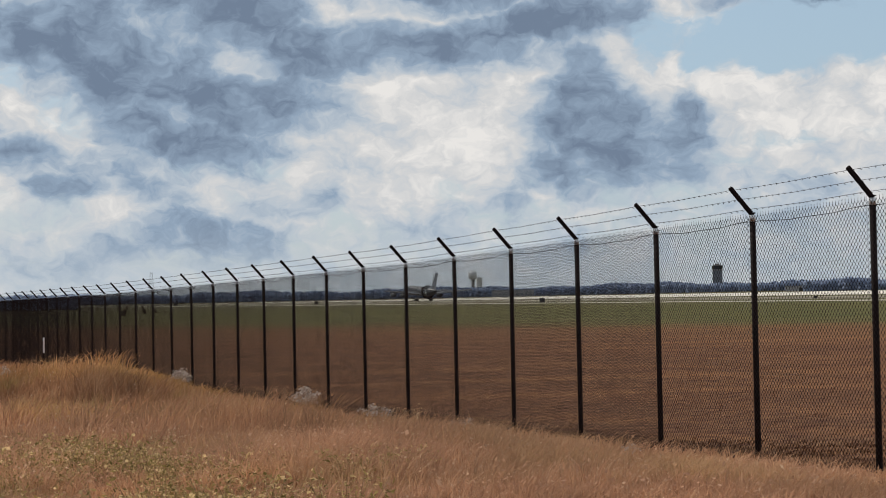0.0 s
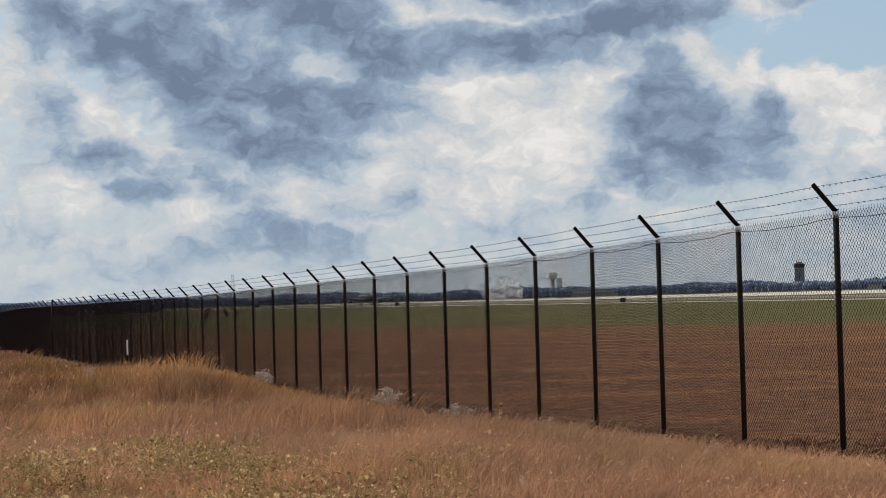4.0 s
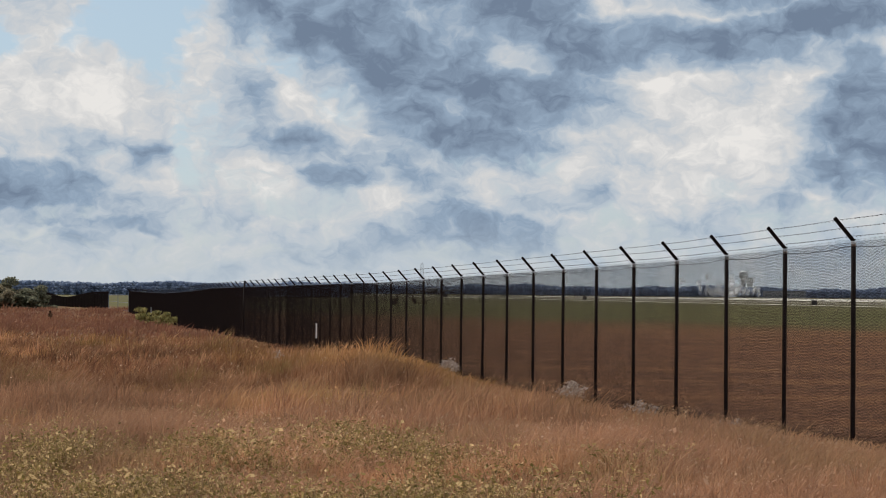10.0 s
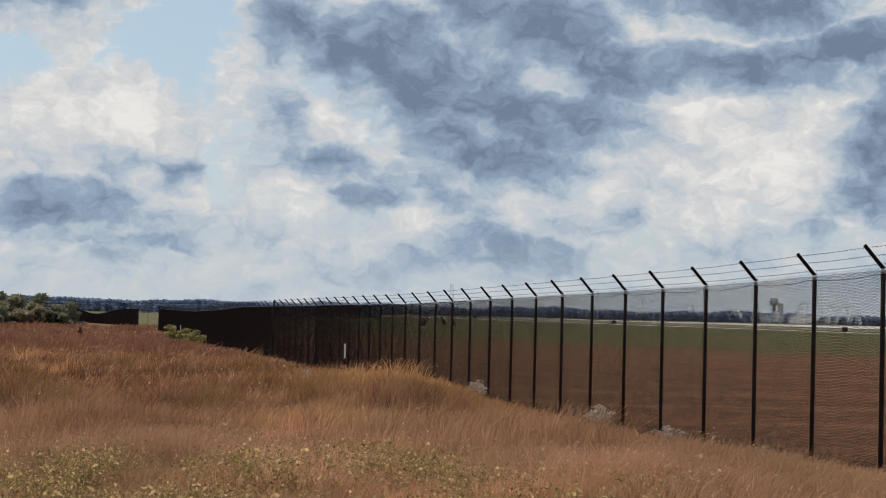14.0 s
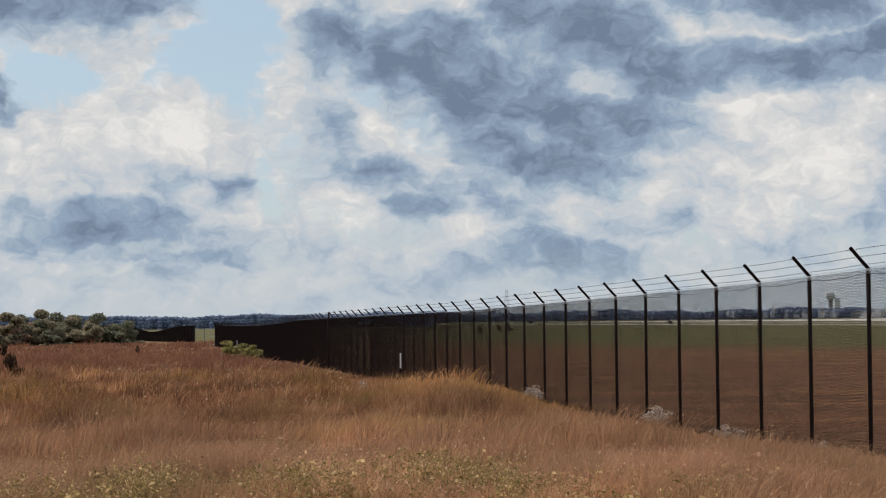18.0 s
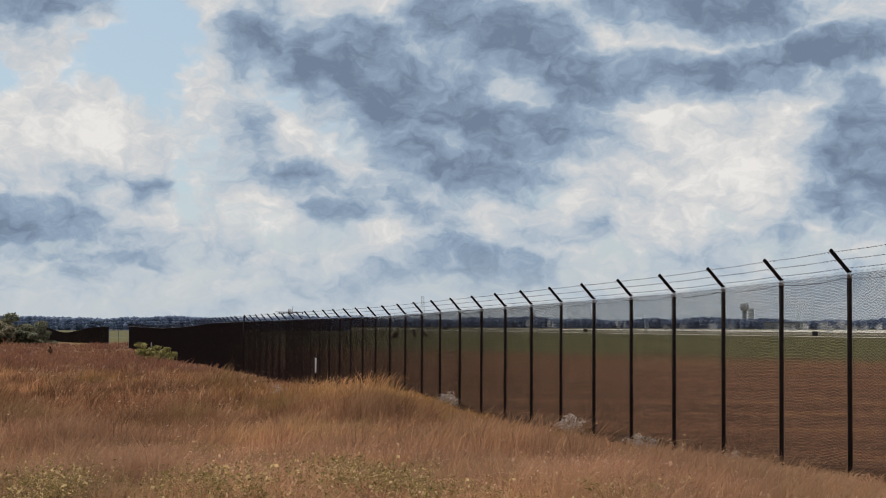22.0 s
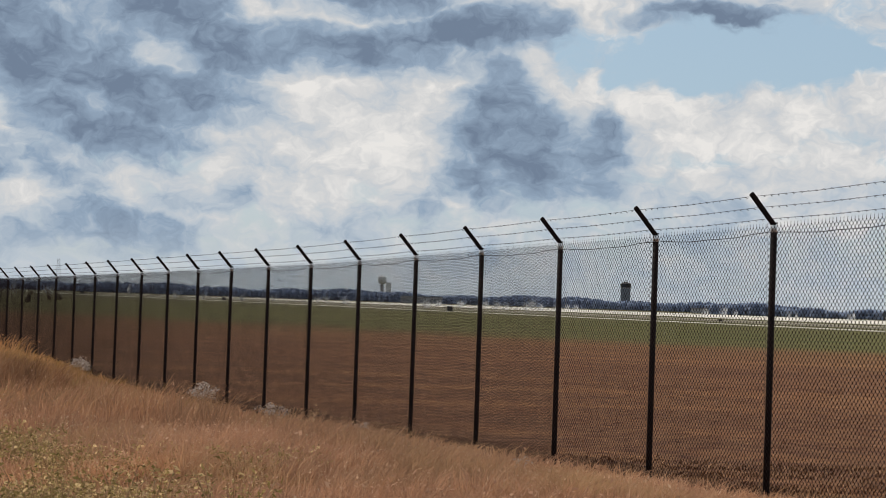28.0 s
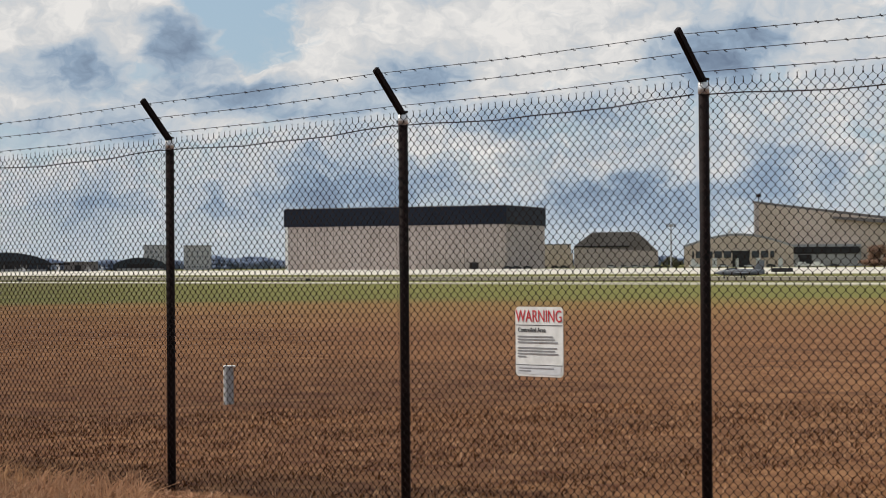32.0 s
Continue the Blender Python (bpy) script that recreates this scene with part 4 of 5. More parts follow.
def make_water_tower():
    d = 3450
    p = at(7.97, d)
    ob = thing("water_tower", "pale round water tank on steel legs", "tower", pose(p.x, p.y, -1.2))
    z0, z1 = high(0.50, d) + 1.2, high(0.70, d) + 1.2
    verts, faces = tube([(0, 0, z0 - 2.5), (0, 0, z0), (0, 0, z1 - 3), (0, 0, z1 - 1), (0, 0, z1)], [3.4, 7.7, 7.7, 6.4, 0.6], 20)
    child("tank", mesh_data("tank", verts, faces, M_WHITE, True), ob)
    leg = mesh_data("leg", *tube([(3.6, 0, 0), (3.2, 0, z0)], [0.45, 0.45], 6), M_GREYW)
    for k in range(6):
        child("leg", leg, ob, "", pose(0, 0, 0, 0, 0, 60 * k))
    child("riser", mesh_data("riser", *tube([(0, 0, 0), (0, 0, z0)], [1.0, 1.0], 8), M_GREYW), ob)
    verts, faces = tube([(0, 0, z0 + 3.2), (0, 0, z0 + 3.9)], [8.1, 8.1], 20)
    child("gallery", mesh_data("gallery", verts, faces, M_GREYW), ob)
    q = at(8.15, d + 40)
    block = thing("plant_block", "square grey plant building beside the water tower", "building", pose(q.x, q.y, -1.2))
    boxed("wall", M_WHITE, block, 0, 0, (z0 + 0.5) / 2, 9.5, 9, z0 + 0.5)
    boxed("roof", M_ROOF, block, 0, 0, z0 + 0.7, 10, 9.6, 0.5)


def make_white_building():
    a, b = at(8.52, 2550), at(9.73, 2550)
    w, h = (b - a).length, high(0.135, 2550) + 1.2
    ob = thing("terminal_shed", "long low pale building before the woods", "building", pose(a.x, a.y, -1.2, 0, 0, facing(a, b)))
    boxed("wall", M_GREYW, ob, w / 2, 8, h / 2, w, 16, h)
    boxed("roof", M_TOWER, ob, w / 2, 8, h + 0.2, w + 1, 17, 0.5)
    for k in range(9):
        boxed("window", M_TOWER, ob, w * (0.08 + 0.105 * k), -0.15, h * 0.4, 2.6, 0.4, 2.2)
    for a0, wide, hh in ((17.3, 30, 5.5), (18.4, 24, 4.5), (24.0, 40, 6), (22.0, 26, 5)):
        p = at(a0, 2200)
        o = thing("far_shed", "distant low grey shed across the airfield", "building", pose(p.x, p.y, -1.2, 0, 0, -a0), "far sheds")
        boxed("wall", M_GREYW, o, 0, 0, hh / 2, wide, 12, hh)
        boxed("roof", M_ROOF, o, 0, 0, hh + 0.3, wide + 1, 13, 0.6)
        boxed("door", M_DARK, o, wide * 0.1, -6.1, hh * 0.35, wide * 0.2, 0.3, hh * 0.7)


def make_pylon(az, d, top_el, width):
    p = at(az, d)
    h = high(top_el, d) + 1.2
    ob = thing("lattice_mast", "thin grey steel lattice mast", "mast", pose(p.x, p.y, -1.2))
    for sx, sy in ((-1, -1), (1, -1), (1, 1), (-1, 1)):
        child("leg", mesh_data("leg", *tube([(sx * width, sy * width, 0), (sx * width * 0.35, sy * width * 0.35, h)], [0.28, 0.2], 4), M_GREYW), ob)
    n = 9
    for k in range(n):
        f0, f1 = k / n, (k + 1) / n
        w0, w1 = width * (1 - 0.65 * f0), width * (1 - 0.65 * f1)
        child("brace", mesh_data("brace", *tube([(-w0, -w0, h * f0), (w1, -w1, h * f1)], [0.16, 0.16], 4), M_GREYW), ob)
        child("brace", mesh_data("brace", *tube([(w0, -w0, h * f0), (-w1, -w1, h * f1)], [0.16, 0.16], 4), M_GREYW), ob)


def make_lamp_mast(az, d, el):
    p = at_east(az, d)
    h = high(el, d) + 1.2
    ob = thing("apron_light_mast", "tall grey apron floodlight mast", "mast", pose(p.x, p.y, -1.2, 0, 0, -az), "apron masts")
    child("pole", mesh_data("pole", *tube([(0, 0, 0), (0, 0, h)], [0.5, 0.3], 8), M_GREYW), ob)
    boxed("crossarm", M_GREYW, ob, 0, 0, h - 1.2, 5.0, 0.4, 0.4)
    for k in range(4):
        boxed("floodlight", M_GREYW, ob, -2.1 + 1.4 * k, -0.3, h - 0.5, 0.9, 0.6, 1.1)


def make_dark_arches():
    for a0, a1, el in ((22.3, 24.85, 0.44), (26.6, 28.1, 0.27)):
        a, b = at(a0, 1450), at(a1, 1450)
        w, top = (b - a).length, high(el, 1450) + 1.2
        ob = thing("arched_shelter", "low dark arched aircraft shelter", "hangar", pose(a.x, a.y, -1.2, 0, 0, facing(a, b)), "arched shelters")
        arc = [(w * k / 14, top * (0.45 + 0.55 * math.sin(math.pi * k / 14) ** 0.7)) for k in range(15)]
        child("shell", mesh_data("shell", *extrude([(0, 0), (w, 0)] + arc[::-1], 30), M_SHELL), ob)
        boxed("door", M_DARK, ob, w * 0.5, -0.2, top * 0.27, w * 0.5, 0.5, top * 0.54)
        boxed("ground_beam", M_GREYW, ob, w * 0.5, -0.5, 0.9, w * 0.9, 0.6, 1.8)
    a, b = at(23.2, 1380), at(25.45, 1380)
    w = (b - a).length
    ob = thing("long_canopy", "long low dark flat canopy by the apron", "canopy", pose(a.x, a.y, -1.2, 0, 0, facing(a, b)))
    boxed("roof", M_DARK, ob, w / 2, 5, 5.2, w, 10, 1.2)
    for k in range(8):
        boxed("column", M_ROOF, ob, 1 + (w - 2) * k / 7, 1, 2.4, 0.7, 0.7, 4.8)


def make_vehicles():
    def car(mat, length, tall, name, label):
        ob = thing(name, label, "vehicle", None, "parked vehicles")
        boxed("body", mat, ob, 0, 0, 0.35 + tall * 0.25, length, 1.9, tall * 0.5, 0.12)
        boxed("cabin", M_GLASS if tall < 2 else mat, ob, -length * 0.08, 0, 0.35 + tall * 0.66, length * 0.58, 1.65, tall * 0.4, 0.15)
        for sx in (-1, 1):
            for sy in (-1, 1):
                child("wheel", mesh_data("wheel", *tube([(0, -0.12, 0), (0, 0.12, 0)], [0.36, 0.36], 12), M_TYRE), ob, "", pose(sx * length * 0.31, sy * 0.85, 0.36))
        return ob

    dark = car(M_CAR_DARK, 5.0, 1.5, "parked_car", "dark car parked beside the apron")
    pale = car(M_CAR_PALE, 5.2, 1.6, "parked_car", "silver car parked beside the apron")
    van = car(M_WHITE, 6.5, 2.7, "parked_van", "white van parked before the halls")
    rng = np.random.RandomState(17)
    spots = [(dark, 38.2 + 0.26 * k, 1060 if k < 3 else 1150) for k in range(7)] + [(pale, 41.2 + 0.33 * k, 1055) for k in range(4)]
    spots += [(van, 46.62, 1030), (van, 47.02, 1030), (pale, 44.4, 1040), (dark, 45.7, 1030), (van, 43.6, 1050), (dark, 47.5, 1030), (pale, 45.1, 1045), (dark, 42.5, 1050)]
    used = set()
    for ob, az, d in spots:
        p = at_east(az + rng.uniform(-0.04, 0.04), d)
        m = pose(p.x, p.y, -0.95, 0, 0, -az + rng.uniform(-25, 25))
        if ob.name in used:
            copy_thing(ob, m)
        else:
            ob.matrix_world = m
            used.add(ob.name)


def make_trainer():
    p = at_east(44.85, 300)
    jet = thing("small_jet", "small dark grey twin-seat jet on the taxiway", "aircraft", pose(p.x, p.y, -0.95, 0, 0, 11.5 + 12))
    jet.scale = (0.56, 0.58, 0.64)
    sec = [(7.2, 0.05, 0.05, 1.5), (6.0, 0.35, 0.38, 1.55), (4.0, 0.6, 0.72, 1.65), (1.0, 0.95, 0.85, 1.7), (-4.5, 0.95, 0.75, 1.7), (-6.6, 0.6, 0.55, 1.75)]
    child("fuselage", mesh_data("fuselage", *lofted(sec, 14), M_STEALTH, True), jet)
    child("canopy", mesh_data("canopy", *lofted([(4.6, 0.1, 0.1, 2.1), (3.4, 0.42, 0.5, 2.2), (1.6, 0.42, 0.5, 2.3), (0.2, 0.1, 0.1, 2.4)], 10), M_GLASS, True), jet, "dark glazed canopy")
    for s in (-1, 1):
        child("wing", mesh_data("wing", *blade((0.8 * s, 1.4, -3.4, 1.6), (4.2 * s, -1.9, -3.4, 1.5), 0.25, 0.08), M_STEALTH), jet)
        child("tailplane", mesh_data("tailplane", *blade((0.7 * s, -4.4, -6.6, 1.5), (2.4 * s, -5.8, -7.0, 1.4), 0.15, 0.06), M_STEALTH), jet)
        child("main_gear", mesh_data("main_gear", *tube([(1.1 * s, -0.8, 0.3), (1.0 * s, -0.8, 1.5)], [0.3, 0.08], 8), M_TYRE), jet)
    child("fin", mesh_data("fin", *blade((0, -3.4, -6.4, 2.2), (2.3, -5.6, -6.8, 2.2), 0.2, 0.08, True), M_STEALTH), jet)
    child("nose_gear", mesh_data("nose_gear", *tube([(0, 4.4, 0.25), (0, 4.4, 1.4)], [0.25, 0.07], 8), M_TYRE), jet)


def make_field_signs():
    for az, d, w, h, mat, kind in ((9.96, 525, 1.4, 1.25, M_DARK, "dark"), (3.43, 800, 1.6, 1.2, M_DARK, "dark"), (-0.6, 1090, 2.0, 1.4, M_DARK, "dark"), (32.18, 297, 0.75, 0.35, M_DARK, "dark"), (17.75, 470, 0.9, 0.5, M_DARK, "dark"), (24.0, 352, 0.8, 0.4, M_DARK, "dark"), (45.8, 470, 5.0, 0.9, M_DARK, "dark")):
        p = at(az, d)
        ob = thing("airfield_sign", "small dark airfield marker board beside the pavement", "sign", pose(p.x, p.y, -0.98, 0, 0, -az), "airfield markers")
        boxed("board", mat, ob, 0, 0, 0.3 + h / 2, w, 0.25, h, 0.03)
        for s in (-1, 1):
            boxed("foot", M_GREYW, ob, s * w * 0.3, 0, 0.15, 0.08, 0.1, 0.34)


make_dark_arches()
make_vehicles()
make_field_signs()
make_hangar()
make_dome_hangar()
make_big_hall()
make_arched_hall()
make_blocks()
make_control_tower()
make_water_tower()
make_white_building()
make_pylon(-1.28, 3300, 0.86, 5.0)
make_lamp_mast(42.88, 1050, 1.12)
make_lamp_mast(13.53, 2700, 0.42)
make_lamp_mast(12.33, 2700, 0.40)


# ---- woods ----
def lumps(rng, centres, sizes, mat, name):
    """Many small lumpy crowns joined in one mesh."""
    bm = bmesh.new()
    bmesh.ops.create_icosphere(bm, subdivisions=1, radius=1.0)
    base = np.array([v.co for v in bm.verts])
    faces = np.array([[v.index for v in f.verts] for f in bm.faces])
    bm.free()
    verts, tris = [], []
    for k, (c, s) in enumerate(zip(centres, sizes)):
        jit = base * (1 + rng.uniform(-0.35, 0.3, (len(base), 1))) * np.array(s)
        verts.append(jit + np.array(c))
        tris.append(faces + k * len(base))
    return tri_mesh(name, np.concatenate(verts), np.concatenate(tris), mat)


def far_woods():
    rng = np.random.RandomState(7)
    centres, sizes = [], []
    for az in np.arange(-34, 62, 0.03):
        d = 3250 + rng.uniform(-120, 120)
        el = 0.235 + 0.035 * math.sin(az * 1.1) + 0.025 * math.sin(az * 3.7 + 1)
        if az < -9:
            el = 0.19 + 0.02 * math.sin(az * 2.0)
            d = 3500
        if az > 19:
            el *= 0.75 + 0.25 * math.sin(az * 1.7)
        h = high(el, d) + rng.uniform(-1.6, 1.2)
        p = at(az, d)
        s = rng.uniform(2.5, 4.5)
        centres.append((p.x, p.y, h - s))
        sizes.append((s * 1.2, s * 1.2, s))
        for z in (h * 0.5, h * 0.15, 0.0):
            q = at(az + rng.uniform(-0.02, 0.02), d - 15)
            centres.append((q.x, q.y, z))
            sizes.append((4.5, 4.5, 5.0))
    tagged(new("far_woods", lumps(rng, centres, sizes, M_HAZED_WOODS, "far_woods")), "dark wooded skyline beyond the airfield, haze put into its colour", "woods", kind="stuff")
    centres, sizes = [], []
    for az in np.arange(-30, -3.4, 0.02):
        d = 880 + rng.uniform(-12, 12)
        h = high(0.20 + 0.03 * math.sin(az * 1.3) + 0.015 * math.sin(az * 5.0), d) + rng.uniform(-0.25, 0.2)
        p = at(az, d)
        for z in (h - 0.6, h * 0.75, h * 0.5, h * 0.25, 0.2, -0.8):
            s = rng.uniform(0.7, 1.1)
            centres.append((p.x, p.y + rng.uniform(-2, 2), z))
            sizes.append((s, s * 0.7, s * 0.75))
    tagged(new("low_woods", lumps(rng, centres, sizes, M_HAZED_WOODS, "low_woods")), "low wooded ridge beyond the gate, haze blue put into its colour", "woods", kind="stuff")
    centres, sizes = [], []
    for az in np.arange(17.5, 33.5, 0.05):
        d = 1900 + rng.uniform(-60, 60)
        el = 0.16 + 0.10 * max(0, math.sin((az - 17.0) * 1.15)) + 0.06 * math.sin(az * 4.1)
        h = high(max(el, 0.05), d)
        p = at(az, d)
        s = rng.uniform(2.5, 4.0)
        for z in (h - s, h * 0.4, 0.5):
            centres.append((p.x, p.y, z))
            sizes.append((s * 1.3, s * 1.3, s))
    tagged(new("tree_belt", lumps(rng, centres, sizes, M_HAZED_WOODS, "tree_belt")), "dark belt of trees across the airfield, haze put into its colour", "woods", kind="stuff")


far_woods()


def leaf_cloud(rng, count, spread, size):
    """Small leaf clumps scattered over several boughs."""
    boughs = [(rng.normal(0, 0.55, 3) * spread, rng.uniform(0.35, 0.6)) for _ in range(9)]
    verts, tris = [], []
    for k in range(count):
        c, r = boughs[rng.randint(9)]
        v = rng.normal(0, 1, 3)
        p = c + v / np.linalg.norm(v) * r * spread * rng.uniform(0.5, 1.0)
        a, b = rng.normal(0, 1, 3), rng.normal(0, 1, 3)
        s = size * rng.uniform(0.6, 1.4)
        verts += [p - a * s * 0.5, p + b * s * 0.5, p + a * s * 0.5, p - b * s * 0.4]
        tris += [(4 * k, 4 * k + 1, 4 * k + 2), (4 * k, 4 * k + 2, 4 * k + 3)]
    return np.array(verts), np.array(tris)


def make_trees():
    rng = np.random.RandomState(11)
    kinds = []
    for k, mat in enumerate((M_LEAF_G, M_LEAF_O, M_LEAF_B, M_LEAF_O, M_LEAF_G)):
        v, t = leaf_cloud(rng, 5200, np.array([1.4, 1.4, 1.0]), 0.115)
        v[:, 2] = np.abs(v[:, 2] + 1.6)
        skirt, st = leaf_cloud(rng, 2200, np.array([1.5, 1.5, 0.5]), 0.115)
        skirt[:, 2] = np.abs(skirt[:, 2] + 0.4)
        kinds.append(tri_mesh("crown", np.concatenate([v, skirt]), np.concatenate([t, st + len(v)]), mat))
    trunk = []
    for k in range(3):
        v, f = tube([(0, 0, -0.2), (0.05, 0.02, 0.8), (0.12, -0.05, 1.9)], [0.12, 0.09, 0.04], 7)
        for j in range(4):
            a = j * 1.6 + k
            w, g = tube([(0.04, 0.0, 0.7 + 0.2 * j), (0.6 * math.cos(a), 0.6 * math.sin(a), 1.5 + 0.25 * j)], [0.05, 0.02], 5)
            f += [tuple(i + len(v) for i in q) for q in g]
            v += w
        trunk.append(mesh_data("trunk", v, f, M_BARK))
    labels = ["dense dark green roadside tree", "olive green scrubby tree", "russet autumn tree with thin leaves", "olive green scrubby tree", "dense dark green roadside tree"]
    k = 0
    for az in np.arange(-27.0, -11.9, 0.2):
        d = 262 + rng.uniform(-6, 10) + (12 if k % 3 == 0 else 0)
        kind = k % 5 if az < -15.2 else (0, 4, 1)[k % 3]
        if rng.rand() < 0.42 and az < -14.6:
            kind = 2
        p = at(az + rng.uniform(-0.1, 0.1), d)
        s = rng.uniform(0.8, 1.4) * (1.08 if az < -13.2 else 0.85 if az < -12.4 else 0.66)
        t = thing("tree", labels[kind], "tree", Matrix.Translation((p.x, p.y, float(land(p.x, p.y)))) @ pose(0, 0, 0, 0, 0, rng.uniform(0, 360)), "trees at the field edge")
        t.scale = (s * 1.15, s * 1.15, s)
        child("trunk", trunk[k % 3], t)
        child("crown", kinds[kind], t)
        k += 1
    for az, d, s, kind in ((48.6, 1060, 4.6, 2), (49.0, 1075, 4.0, 2), (43.0, 1180, 2.4, 4), (42.75, 1190, 2.0, 0)):
        p = at_east(az, d)
        t = thing("tree", labels[kind], "tree", pose(p.x, p.y, -1.2, 0, 0, 40 * k), "trees by the halls")
        t.scale = (s, s, s)
        child("trunk", trunk[k % 3], t)
        child("crown", kinds[kind], t)


make_trees()


# ---- grass ----
def blades(rng, x, y, height, width, bend, mat, name, label, away=None):
    """Bent blades of two pieces; away: the way each leans, out of its tuft and with the wind."""
    n = len(x)
    z = land(x, y) - 0.02
    a = rng.uniform(0, 2 * math.pi, n)
    lean = rng.uniform(0, 2 * math.pi, n) if away is None else away
    h, w = height * rng.uniform(0.6, 1.25, n), width * rng.uniform(0.6, 1.4, n)
    b = bend * h * rng.uniform(0.15, 1.1, n)
    dx, dy = np.cos(a) * w / 2, np.sin(a) * w / 2
    tx, ty = x + b * np.cos(lean) + 0.22 * h, y + b * np.sin(lean)
    mx, my, mz = x + 0.3 * (tx - x), y + 0.3 * (ty - y), z + 0.62 * h
    p0, p1 = np.stack([x - dx, y - dy, z], 1), np.stack([x + dx, y + dy, z], 1)
    q0, q1 = np.stack([mx - 0.9 * dx, my - 0.9 * dy, mz], 1), np.stack([mx + 0.9 * dx, my + 0.9 * dy, mz], 1)
    verts = np.stack([p0, p1, q0, q1, np.stack([tx, ty, z + h], 1)], 1).reshape(-1, 3)
    k = np.arange(n)[:, None] * 5
    tris = np.concatenate([k + np.array([[0, 1, 3]]), k + np.array([[0, 3, 2]]), k + np.array([[2, 3, 4]])], 1).reshape(-1, 3)
    return tagged(new(name, tri_mesh(name, verts, tris, mat)), label, "grass", kind="stuff")


def wedge(rng, n, r0, r1, a0, a1):
    r = np.sqrt(rng.uniform(r0 ** 2, r1 ** 2, n))
    a = np.radians(rng.uniform(a0, a1, n))
    return r * np.sin(a), r * np.cos(a)


def flecks(rng, x, y, height, size, mat, name, label):
    """Small seed heads and dry leaves scattered through the grass."""
    n = len(x)
    c = np.stack([x, y, land(x, y) + height], 1)
    e, g = rng.normal(0, 1, (n, 3)), rng.normal(0, 1, (n, 3))
    s = (size * rng.uniform(0.5, 1.4, n))[:, None]
    verts = np.stack([c - e * s, c + g * s * 0.6, c + e * s, c - g * s * 0.6], 1).reshape(-1, 3)
    k = np.arange(n)[:, None] * 4
    tris = np.concatenate([k + np.array([[0, 1, 2]]), k + np.array([[0, 2, 3]])], 1).reshape(-1, 3)
    return tagged(new(name, tri_mesh(name, verts, tris, mat)), label, "grass", kind="stuff")


def growth(x, y):
    """How high and dense the meadow stands, about 1 on the whole: broad drifts, patches and bare hollows."""
    wide = smooth_noise(x, y, 7.0, 22)
    return 0.5 * smooth_noise(x, y, 2.3, 21) + 0.35 * smooth_noise(x * 0.5, y, 4.6, 23) + 0.45 * wide


